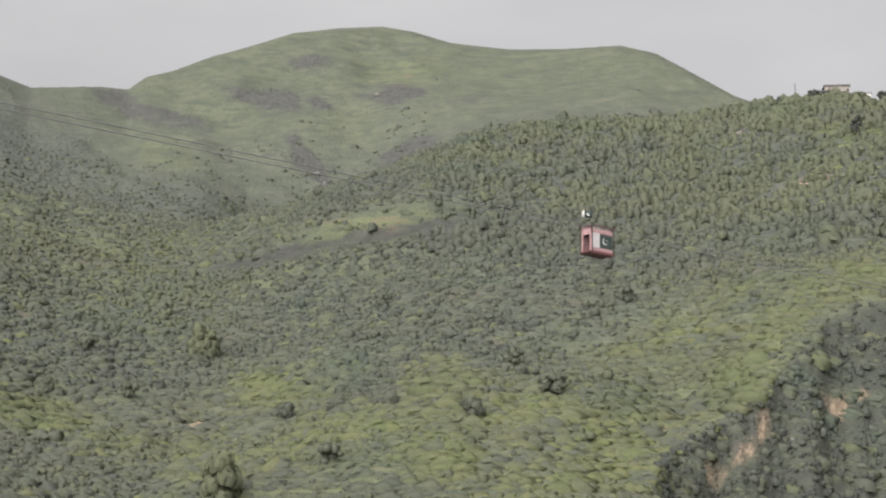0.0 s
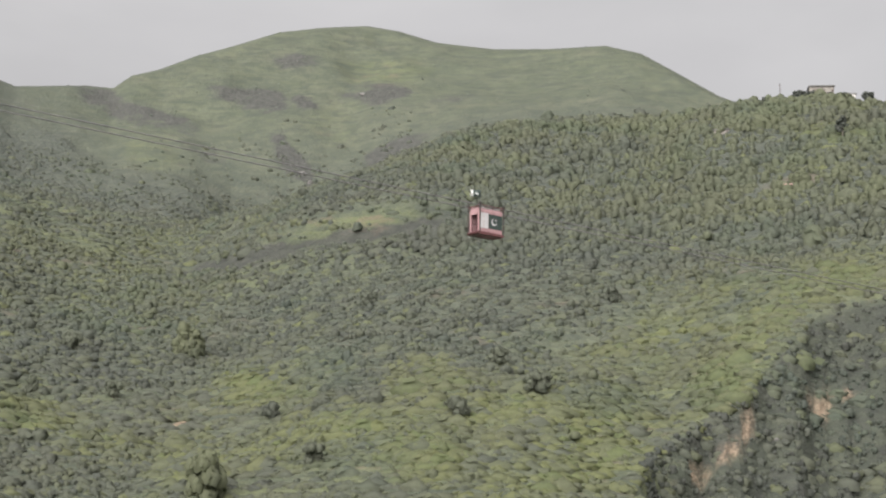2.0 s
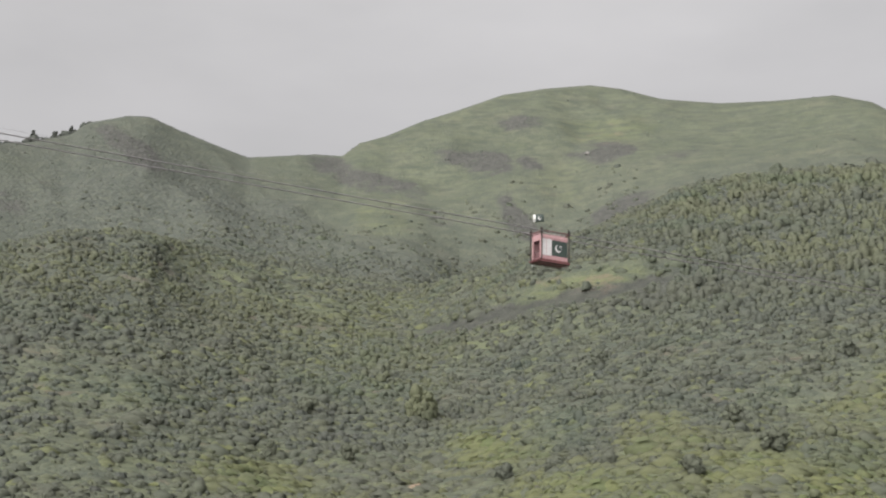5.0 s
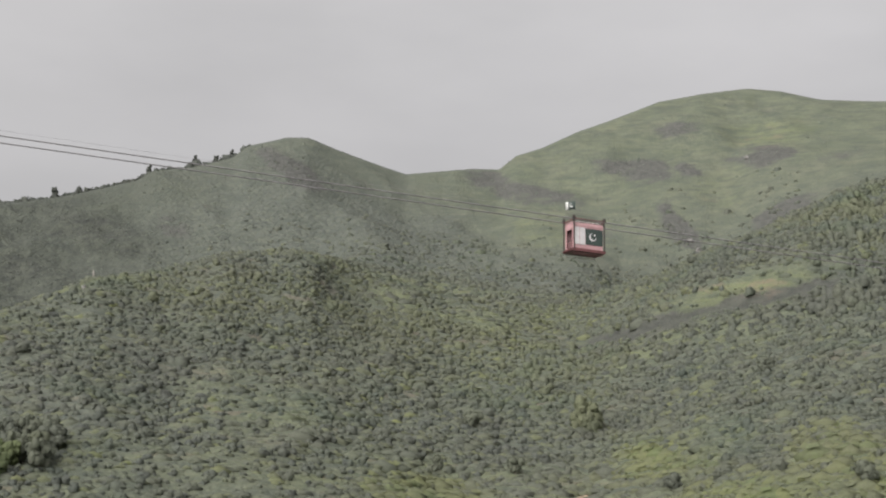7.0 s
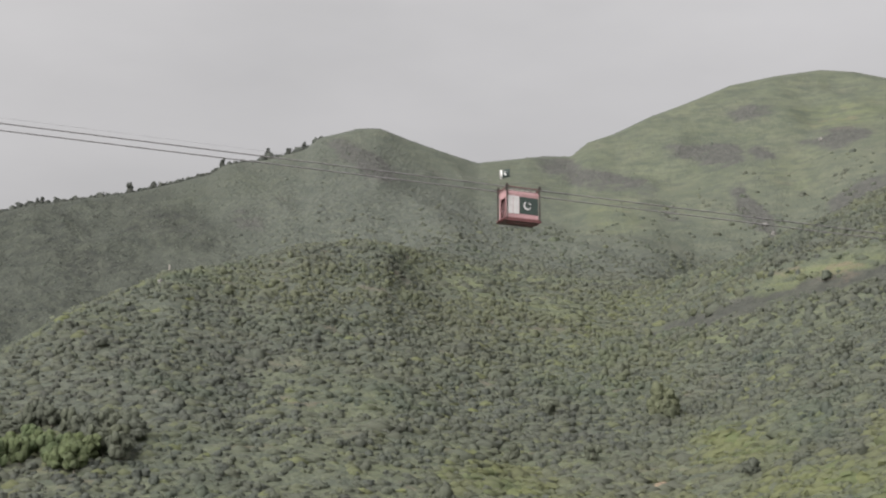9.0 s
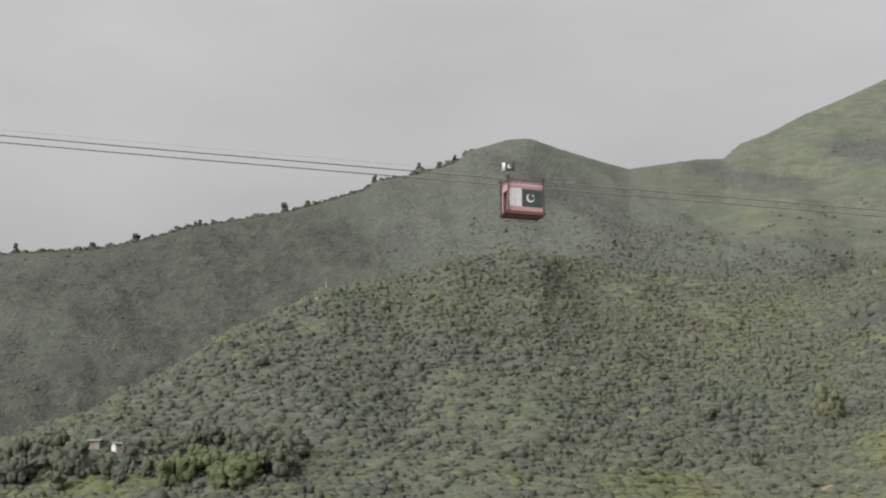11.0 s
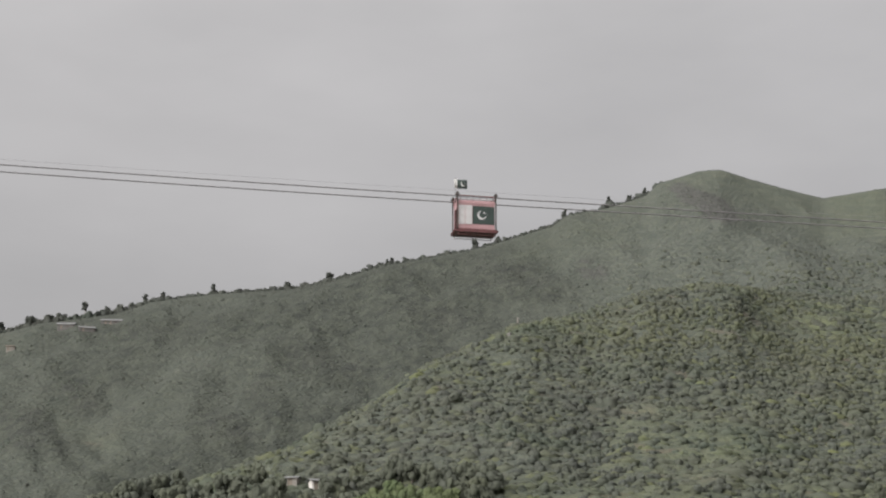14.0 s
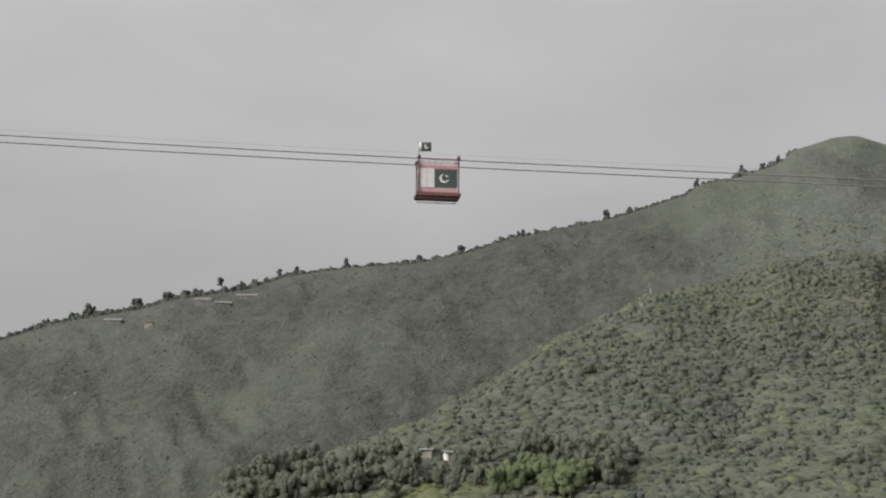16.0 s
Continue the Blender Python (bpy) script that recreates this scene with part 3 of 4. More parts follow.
def crown_template(rng, lumps, leaves, leaf, tall=0.85, cone=0.0, sides=6, rings=3, ragged=0.10, lump=1.0, skirt=True):
    """Leaf clumps on a lumpy crown one metre in half width: vertices, quads, triangles."""
    verts, quads, tris, base = [], [], [], 0
    for k in range(lumps):
        a, d = rng.uniform(0, 2 * np.pi), rng.uniform(0.12, 1.05 - 0.5 * lump) if lumps > 1 else 0.0
        h = rng.uniform(0.35, 1.05) * tall
        r = rng.uniform(0.42, 0.64) * lump if lumps > 1 else 0.85
        if lumps == 1:
            h = 0.35 * tall
        if cone:
            h = (k + 0.5) / lumps * tall * 1.6 + 0.2
            d *= max(0.15, 1 - cone * h / (tall * 1.8))
        r *= 1 - 0.45 * cone * k / lumps
        c = np.array([math.cos(a) * d, math.sin(a) * d, h])
        cap, q, t = dome(rng, sides, rings, ragged, skirt)
        verts.append(cap * r + c)
        quads.append(q + base)
        tris.append(t + base)
        base += len(cap)
        n = max(1, leaves // lumps)
        way = rng.normal(size=(n, 3))
        way[:, 2] = np.abs(way[:, 2]) * 0.8 - 0.15
        way /= np.linalg.norm(way, axis=1)[:, None]
        at = c + way * r * rng.uniform(0.96, 1.10, (n, 1))
        nor = way + rng.normal(scale=0.28, size=(n, 3)) + np.array([0, 0, 0.25])
        nor /= np.linalg.norm(nor, axis=1)[:, None]
        u = np.cross(nor, rng.normal(size=(n, 3)))
        u /= np.linalg.norm(u, axis=1)[:, None]
        w = np.cross(nor, u)
        s = leaf * rng.uniform(0.6, 1.3, (n, 1))
        quad = np.stack([at - u * s - w * s * .5, at + u * s * .6 - w * s, at + u * s + w * s * .6, at - u * s * .5 + w * s], 1)
        verts.append(quad.reshape(-1, 3))
        quads.append(np.arange(4 * n).reshape(n, 4) + base)
        base += 4 * n
    return np.concatenate(verts), np.concatenate(quads), np.concatenate(tris)


def planted(name, templates, xyz, size, height, tint, label, category, seed, wide=1.0):
    """Many plants in one mesh; wide draws them out along the contour."""
    rng = np.random.default_rng(seed)
    kind = rng.integers(0, len(templates), len(xyz))
    vs, qs, ts, tn, base = [], [], [], [], 0
    for k, (v, q, t) in enumerate(templates):
        m = np.where(kind == k)[0]
        if not len(m):
            continue
        turn = rng.uniform(0, 2 * np.pi, len(m))
        c, s = np.cos(turn)[:, None], np.sin(turn)[:, None]
        x, y = v[None, :, 0] * c - v[None, :, 1] * s, v[None, :, 0] * s + v[None, :, 1] * c
        w, h = size[m][:, None], height[m][:, None]
        far = np.hypot(xyz[m, 0], xyz[m, 1])
        tx, ty = (xyz[m, 1] / far)[:, None], (-xyz[m, 0] / far)[:, None]
        pull = (x * tx + y * ty) * (wide - 1)
        x, y = x + pull * tx, y + pull * ty
        p = np.stack([x * w + xyz[m, 0][:, None], y * w + xyz[m, 1][:, None], (v[None, :, 2] - 0.32) * h + xyz[m, 2][:, None]], -1)
        off = (np.arange(len(m)) * len(v))[:, None, None] + base
        vs.append(p.reshape(-1, 3))
        qs.append((q[None] + off).reshape(-1, 4))
        ts.append((t[None] + off).reshape(-1, 3))
        tn.append(np.repeat(tint[m], len(v)))
        base += len(m) * len(v)
    me = raw_mesh(name, np.concatenate(vs), np.concatenate(qs), np.concatenate(ts), True)
    att = me.attributes.new("tint", "FLOAT", "POINT")
    att.data.foreach_set("value", np.concatenate(tn).astype(np.float32))
    me.materials.append(M_LEAF)
    return tagged(new(name, me), label, category, kind="stuff")


RNG = np.random.default_rng(7)
BUSHES = [crown_template(RNG, 2, 6, 0.22, 0.75, sides=5, rings=2, ragged=0.17) for _ in range(14)]
SMALL = [crown_template(RNG, 1, 4, 0.28, 0.75, sides=5, rings=2, ragged=0.20) for _ in range(10)]
TUFTS = [crown_template(RNG, 1, 2, 0.30, 0.5, sides=6, rings=1, ragged=0.18) for _ in range(10)]


def scatter(count, az0, az1, r0, r1, seed):
    """Random bearings and distances, even on the ground."""
    rng = np.random.default_rng(seed)
    az = rng.uniform(az0, az1, count)
    rho = np.sqrt(rng.uniform(r0 ** 2, r1 ** 2, count))
    return az, rho, rng


def xyz_of(az, rho):
    return np.stack([rho * np.sin(np.radians(az)), rho * np.cos(np.radians(az)), sample(LZ, az, rho)], -1)


def thinned(az, rho, weight, rng):
    keep = rng.uniform(size=len(az)) < weight
    return az[keep], rho[keep]


def off_scarp(az, el):
    """Thins what grows on the bare scarp under the ledge."""
    return 1 - 0.97 * np.exp(-((el - along(LEDGE, az) + 0.20) / 0.17) ** 4) * smooth(2.5, 5, az) * (1 - smooth(12.5, 15, az))


def grow_near(az0, az1, count, seed, name, label):
    az, rho, rng = scatter(count, az0, az1, 232, 740, seed)
    x, y = rho * np.sin(np.radians(az)), rho * np.cos(np.radians(az))
    up = rho / along(REACH_NEAR, az)
    el = sample(LEL, az, rho)
    patchy = fbm(x * 0.022, y * 0.022, 3, 91)
    lead = el - along(LEDGE, az)
    belt = np.exp(-((lead + 0.95) / 0.5) ** 2) * smooth(1.5, 4, az) * (1 - smooth(13, 17, az))
    woods = np.maximum(smooth(11, 14, az) * smooth(10.5, 12.5, el), belt)
    thick = 0.15 + 0.46 * (1 - smooth(-12, -5, az)) + 0.95 * smooth(0.42, 0.58, patchy) + 0.7 * woods
    shelf = smooth(6, 8, az) * (1 - smooth(13, 15, az)) * smooth(0.3, 0.7, lead) * (1 - smooth(2.2, 3, lead))
    thick += 0.9 * shelf
    thick *= off_scarp(az, el)
    thick *= 1 - 0.88 * np.clip(sample(MEADOW, az, rho), 0, 1)
    thick *= 1 - 0.95 * np.clip(sample(BARE, az, rho) * 1.6, 0, 1)
    thick *= 1 - 0.35 * smooth(0.1, 0.35, lead) * (1 - smooth(0.5, 0.9, lead)) * smooth(1, 3, az) * (1 - smooth(13, 15, az))
    thick *= 1 - smooth(20, 22.5, az) * (up > 0.90)
    thick *= (up < 1.02) * (1 - 0.7 * smooth(-11, -7, az) * (1 - smooth(2, 8, az)) * smooth(0.74, 0.9, up))
    thick *= 1 + 0.7 * (1 - smooth(270, 400, rho))
    az, rho = thinned(az, rho, thick, rng)
    p = xyz_of(az, rho)
    el = sample(LEL, az, rho)
    n = len(az)
    woods = smooth(11, 14, az) * smooth(10.5, 12.5, el)
    lead = el - along(LEDGE, az)
    belt = np.exp(-((lead + 0.95) / 0.4) ** 2) * smooth(1.5, 4, az) * (1 - smooth(13, 17, az))
    face = smooth(19.5, 21, az) * (el < along(LIP, az))
    size = rng.lognormal(0.02, 0.34, n) * (1 + 0.55 * woods + 0.45 * belt)
    group = fbm(p[:, 0] * 0.03, p[:, 1] * 0.03, 3, 95)
    # a little brighter to the right: the hazier light there put into the tint
    tint = np.clip(0.33 + 0.04 * smooth(-12, 10, az) + 0.75 * (group - 0.25) + rng.normal(0, 0.065, n) - 0.08 * belt - 0.22 * face + 0.10 * woods + 0.09 * (1 - smooth(4, 10, az)) * smooth(7.5, 10, el) + 0.22 * np.clip(sample(MEADOW, az, rho) * 1.3, 0, 1), 0.0, 0.68)
    return planted(name, BUSHES, p, size, size * rng.uniform(0.72, 1.02, n) * (1 + 0.35 * woods), tint, label, "shrubs", seed, 1.08)


grow_near(-36, -10, 11500, 101, "shrub_woodland", "dense olive-green shrubs on a rounded hillside")
grow_near(-10, 11, 17000, 102, "shrub_woodland", "dense green shrubs among old grassy terraces")
grow_near(11, 30, 13000, 103, "shrub_woodland", "dense round-crowned trees and shrubs below the ridge")


def grow_tufts():
    az, rho, rng = scatter(250000, -36, 30, 232, 730, 111)
    rho = 234 + (rho - 232) ** 2 / 500
    level = sample(STEP, az, rho)
    part_up = level - np.floor(level)
    rows = np.maximum(smooth(0.72, 0.88, part_up), 1 - smooth(0.04, 0.16, part_up))
    w = 0.20 + 0.25 * (1 - smooth(7.5, 9.5, sample(LEL, az, rho))) * smooth(-6, 2, az) + 0.80 * np.clip(sample(MEADOW, az, rho) * 1.3, 0, 1)
    w *= off_scarp(az, sample(LEL, az, rho)) * (0.05 + 0.95 * rows) * (rho / along(REACH_NEAR, az) < 1.0) * (1 - np.clip(sample(BARE, az, rho) * 1.5, 0, 1))
    az, rho = thinned(az, rho, w, rng)
    p = xyz_of(az, rho)
    m = np.clip(sample(MEADOW, az, rho) * 1.2, 0, 1)
    n = len(az)
    size = rng.lognormal(-0.18, 0.3, n) * (1 + 0.15 * m)
    tint = np.clip(0.60 + 0.28 * m + rng.normal(0, 0.09, n), 0, 0.92)
    planted("grass_tussocks", TUFTS, p, size, size * 1.25, tint, "yellow-green grass tussocks and low bushes on old terraces", "grass", 112, 2.3)


def grow_fill():
    """Low shrubs that close the gaps between the larger ones."""
    az, rho, rng = scatter(30000, -36, 30, 236, 730, 161)
    w = (1 - 0.9 * np.clip(sample(MEADOW, az, rho), 0, 1)) * (1 - np.clip(sample(BARE, az, rho) * 1.6, 0, 1))
    w *= (rho / along(REACH_NEAR, az) < 1.0) * (1 - smooth(20, 22.5, az) * (rho / along(REACH_NEAR, az) > 0.93))
    w *= off_scarp(az, sample(LEL, az, rho))
    w *= 0.62 + 0.25 * (1 - smooth(-9, 0, az)) - 0.3 * smooth(11, 14, az) * smooth(10.5, 12.5, sample(LEL, az, rho))
    patchy = fbm(rho * np.sin(np.radians(az)) * 0.022, rho * np.cos(np.radians(az)) * 0.022, 3, 91)
    w *= 0.45 + 0.55 * np.maximum(smooth(0.40, 0.56, patchy), 1 - smooth(-12, -5, az))
    az, rho = thinned(az, rho, w, rng)
    n = len(az)
    size = rng.lognormal(-0.08, 0.28, n)
    p = xyz_of(az, rho)
    tint = np.clip(0.42 + 0.5 * (fbm(p[:, 0] * 0.03, p[:, 1] * 0.03, 3, 95) - 0.45) + rng.normal(0, 0.12, n) + 0.2 * np.clip(sample(MEADOW, az, rho) * 1.3, 0, 1), 0.05, 0.76)
    planted("low_shrubs", SMALL, p, size, size * 0.8, tint, "low grey-green shrubs covering the slope", "shrubs", 162, 1.15)


def grow_far():
    az, rho, rng = scatter(120000, -36, 26, 420, 1250, 121)
    s = sample(LS, az, rho)
    w = np.clip(0.06 + 0.8 * smooth(0.55, 1.0, sample(BRUSH, az, rho)) + 0.8 * sample(SCRUBBY, az, rho), 0, 1) * np.where(az < -9, 0.42, 0.34) * (1 + 0.9 * sample(SCRUBBY, az, rho))
    w *= (s > 0.01) * (rho < along(REACH_FAR, az) - 4)
    az, rho = thinned(az, rho, w, rng)
    n = len(az)
    size = rng.lognormal(-0.02, 0.35, n) * (1.5 - 0.85 * smooth(0.1, 0.6, sample(LS, az, rho)))
    # darker tint on the left puts the flank's shade into the leaf colour
    tint = np.clip(rng.normal(0.32, 0.08, n) - 0.12 * (1 - smooth(-16, -8, az)) + 0.20 * (1 - smooth(0.05, 0.4, sample(LS, az, rho))), 0, 0.6)
    planted("mountain_scrub", TUFTS, xyz_of(az, rho), size, size * 0.85, tint, "dark scrub scattered over the far mountain flanks", "shrubs", 132)
    az, rho, rng = scatter(42000, -13, 12, 560, 1120, 125)
    s = sample(LS, az, rho)
    x, y = rho * np.sin(np.radians(az)), rho * np.cos(np.radians(az))
    w = (s > 0.0) * (1 - smooth(0.10, 0.62, s)) * (0.30 + 0.7 * smooth(0.38, 0.60, fbm(x * 0.02, y * 0.02, 3, 127))) * smooth(-13, -10, az)
    az, rho = thinned(az, rho, 0.75 * w, rng)
    n = len(az)
    size = rng.lognormal(0.12, 0.32, n)
    tint = np.clip(rng.normal(0.52, 0.08, n), 0, 0.7)
    planted("valley_shrubs", SMALL, xyz_of(az, rho), size, size * 0.85, tint, "green shrubs thinning out up the far grassy slope", "shrubs", 133, 1.2)


def grow_skyline():
    rng = np.random.default_rng(141)
    az = np.concatenate([rng.uniform(-34, -17, 900), rng.uniform(-17, -9.9, 260), rng.uniform(-10.8, -6.6, 110), rng.uniform(-5.6, 4.6, 16)])
    rho = along(REACH_FAR, az) + rng.uniform(-14, 4, len(az))
    size = rng.lognormal(0.15, 0.45, len(az)) * np.where(az > -6, 0.5, 1.0)
    planted("ridge_scrub", SMALL, xyz_of(az, rho), size, size * rng.uniform(0.7, 1.3, len(az)), np.clip(rng.normal(0.1, 0.08, len(az)), 0, 1),
            "dark bushes along the far ridge line", "shrubs", 142)
    az = rng.uniform(-33, -23.5, 260)
    rho = along(REACH_FAR, az) - rng.uniform(0, 12, len(az))
    size = rng.lognormal(0.80, 0.25, len(az))
    planted("ridge_hedge", BUSHES, xyz_of(az, rho), size, size * rng.uniform(0.8, 1.2, len(az)), np.clip(rng.normal(0.05, 0.05, len(az)), 0, 1),
            "dark dense hedge of trees along the far ridge", "shrubs", 144)
    az = np.concatenate([rng.uniform(22.6, 25.1, 40), rng.uniform(24.8, 27, 50), rng.uniform(27, 30, 70)])
    rho = along(REACH_NEAR, az) - np.where((az > 25.1) & (az < 26.6), rng.uniform(12, 70, len(az)), rng.uniform(2, 70, len(az)))
    size = rng.lognormal(-0.25, 0.3, len(az)) * (1 + 0.5 * (az > 24.6))
    planted("ridge_woods", BUSHES, xyz_of(az, rho), size, size * rng.uniform(0.7, 1.1, len(az)), np.clip(rng.normal(0.12, 0.08, len(az)), 0, 1),
            "dark trees crowded along the near ridge", "shrubs", 143)


def grow_face():
    rng = np.random.default_rng(151)
    az = rng.uniform(19.6, 30, 1000)
    rho = np.array([reach(a, float(along(LIP, a))) for a in az]) - rng.uniform(1, 40, len(az)) * smooth(18.6, 22.5, az)
    keep = sample(BARE, az, rho) < 0.25
    az, rho = az[keep], rho[keep]
    size = rng.lognormal(-0.22, 0.35, len(az))
    planted("bank_scrub", BUSHES, xyz_of(az, rho), size, size * 0.9, np.clip(rng.normal(0.24, 0.10, len(az)), 0, 1),
            "dark bushes clinging to the eroded bank", "shrubs", 152)


grow_face()
grow_fill()
grow_tufts()
grow_far()
grow_skyline()

# ---- shapes ----


def part(name, bm, material, parent=None, label="", shade=False):
    """Links a bmesh as one mesh object."""
    me = bpy.data.meshes.new(name)
    bmesh.ops.recalc_face_normals(bm, faces=bm.faces)
    bm.to_mesh(me)
    bm.free()
    if shade:
        for p in me.polygons:
            p.use_smooth = True
    me.materials.append(material)
    ob = new(name, me)
    if parent:
        ob.parent = parent
    if label:
        tagged(ob, label)
    return ob


def box(bm, x0, x1, y0, y1, z0, z1, bevel=0.0):
    made = bmesh.ops.create_cube(bm, size=1.0, matrix=Matrix.Translation(((x0 + x1) / 2, (y0 + y1) / 2, (z0 + z1) / 2))
                                 @ Matrix.Diagonal((x1 - x0, y1 - y0, z1 - z0, 1)))
    if bevel:
        edges = list({e for v in made["verts"] for e in v.link_edges})
        bmesh.ops.bevel(bm, geom=edges, offset=bevel, segments=2, affect="EDGES")
    return bm


def boxed(*args, **kw):
    return box(bmesh.new(), *args, **kw)


def tube(bm, a, b, ra, rb=None, sides=8):
    a, b = Vector(a), Vector(b)
    m = Matrix.Translation((a + b) / 2) @ (b - a).to_track_quat("Z", "Y").to_matrix().to_4x4()
    bmesh.ops.create_cone(bm, cap_ends=True, segments=sides, radius1=ra, radius2=ra if rb is None else rb, depth=(b - a).length, matrix=m)
    return bm


def tubed(*args, **kw):
    return tube(bmesh.new(), *args, **kw)


def prism(points, y0, y1, bevel=0.0):
    """A solid from an outline in x and z, from y0 to y1."""
    bm = bmesh.new()
    front = [bm.verts.new((x, y0, z)) for x, z in points]
    back = [bm.verts.new((x, y1, z)) for x, z in points]
    bm.faces.new(front)
    bm.faces.new(list(reversed(back)))
    n = len(points)
    for k in range(n):
        bm.faces.new((front[k], back[k], back[(k + 1) % n], front[(k + 1) % n]))
    if bevel:
        bmesh.ops.bevel(bm, geom=list(bm.edges), offset=bevel, segments=2, affect="EDGES")
    return bm


# ---- single trees ----


def tree(az, rho, height, width, tint, seed, cone=0.0, label="dark green hillside tree", group="hillside trees", bare=0.25):
    rng = np.random.default_rng(seed)
    base = spot(az, rho)
    root = tagged(new("tree"), label, "tree", group)
    root.matrix_basis = Matrix.Translation(base - Vector((0, 0, 0.15)))
    bm = bmesh.new()
    tube(bm, (0, 0, -0.3), (0.03 * height, 0, height * 0.5), 0.028 * height, 0.017 * height)
    tube(bm, (0.03 * height, 0, height * 0.5), (0, 0.02 * height, height * 0.85), 0.017 * height, 0.006 * height)
    for k in range(5):
        a = k * 2.4 + rng.uniform(0, 1)
        h = height * (bare + 0.12 * k)
        tube(bm, (0.02 * height, 0, h), (math.cos(a) * width * 0.35, math.sin(a) * width * 0.35, h + height * 0.16), 0.010 * height, 0.004 * height, 6)
    part("trunk", bm, M_BARK, root)
    v, q, t = crown_template(rng, int(12 + 1.7 * height), int(52 * height), 0.5 / height ** 0.8, 1.5, cone, 6, 2, 0.14, 0.78 - 0.028 * height, False)
    lo, hi = v[:, 2].min(), v[:, 2].max()
    v = v.copy()
    v[:, :2] *= width * 0.5 / np.abs(v[:, :2]).max()
    v[:, 2] = height * bare + (v[:, 2] - lo) / (hi - lo) * height * (1 - bare)
    me = raw_mesh("crown", v, q, t, True)
    att = me.attributes.new("tint", "FLOAT", "POINT")
    att.data.foreach_set("value", np.full(len(v), tint, np.float32))
    me.materials.append(M_LEAF)
    crown = new("crown", me)
    crown.parent = root
    return root


# far ridge: bearing, height, width, pointed
for k, (az, h, w, c) in enumerate([(-13.0, 6.2, 5.2, 0), (-12.25, 4.6, 5.0, 0), (-8.45, 7.4, 6.2, .9), (-7.75, 4.6, 4.4, 0), (-7.2, 5.4, 4.6, .8),
                                   (-9.95, 5.0, 4.6, 0), (-21.85, 6.6, 6.0, .9), (-19.35, 5.0, 6.0, 0), (-17.95, 5.6, 7.0, 0), (-16.0, 4.0, 4.0, 0),
                                   (-26.05, 10.0, 4.6, 0), (-27.75, 7.0, 9.0, 0), (-27.2, 5.4, 7.0, 0), (-26.8, 5.0, 7.0, 0), (-28.75, 7.6, 9.0, 0), (-30.3, 8.8, 9.0, 0), (-30.85, 5.2, 5.0, 0),
                                   (-25.3, 5.2, 5.4, 0), (-24.1, 6.4, 5.0, .6), (-23.5, 5.6, 4.0, .6), (-31.6, 4.8, 3.0, 0), (-15.85, 4.4, 4.2, .7)]):
    tree(az, float(along(REACH_FAR, az)) - 2, h, w, 0.08, 200 + k, c, "dark tree standing on the far ridge line", "trees on the far ridge", 0.45 if h > 9.5 else -0.15)
# near ridge
for k, (az, h, w) in enumerate([(24.95, 4.2, 4.5), (25.15, 3.6, 5.0), (26.55, 3.6, 5.0), (27.3, 4.5, 6.5), (23.9, 2.6, 3.5), (25.5, 3.4, 6.0), (26.1, 3.2, 6.0), (28.2, 6.0, 8.0)]):
    tree(az, float(along(REACH_NEAR, az)) - 12, h, w, 0.12, 240 + k, 0.0, "dark broad-crowned tree on the near ridge", "trees on the near ridge", 0.15)
# single trees that stand out on the slope: bearing, rise of the foot, height, width, tint
for k, (az, el, h, w, tint, c) in enumerate([(26.4, 15.1, 7.5, 4.5, .2, .4), (5.6, 3.3, 9.5, 10.0, .70, 0), (4.75, 8.0, 9.5, 9.0, .70, 0), (2.4, 6.6, 4.2, 4.6, .6, 0),
                                             (7.5, 6.1, 3.8, 5.5, .45, 0), (-0.2, 6.7, 4.0, 4.6, .6, 0), (8.9, 4.6, 4.2, 5.0, .6, 0), (18.7, 10.0, 4.2, 6.0, .5, 0),
                                             (13.6, 6.2, 4.6, 6.5, .58, 0), (16.3, 7.0, 4.4, 7.0, .6, 0), (1.0, 8.2, 4.2, 6.0, .6, 0), (15.0, 8.0, 4.2, 5.6, .6, 0), (10.7, 9.8, 4.2, 6.0, .52, 0)]):
    tree(az, reach(az, el), h, w, tint, 260 + k, c, "leafy green tree standing out on the slope", "trees on the slope", -0.05 if not c else 0.25)
# bright and dark trees round the small farm
rng = random.Random(5)
for k in range(99):
    az = -25.5 + (k % 33) * 0.40 + rng.uniform(-.16, .16)
    el = (6.5, 7.2, 6.85)[k // 33] + rng.uniform(-.3, .3) + 0.012 * (k % 33)
    bright = -16.9 < az < -13.9 and k not in range(33, 66)
    if -19.6 < az < -17.9 and 32 < k:
        continue
    low = 0.72 if -19.6 < az < -17.9 else 1.0
    tree(az, reach(az, min(el - (0.5 if bright else 0.2), float(along(CREST_NEAR, az)) - 0.15)), low * rng.uniform(4.2, 6.6), low * rng.uniform(4.2, 6.4), rng.uniform(.93, 1.0) if bright else rng.uniform(.42, .64), 300 + k, 0,
         "bright yellow-green tree beside the farm" if bright else "round leafy tree in the grove by the farm", "grove round the farm", 0.1)

# ---- buildings ----


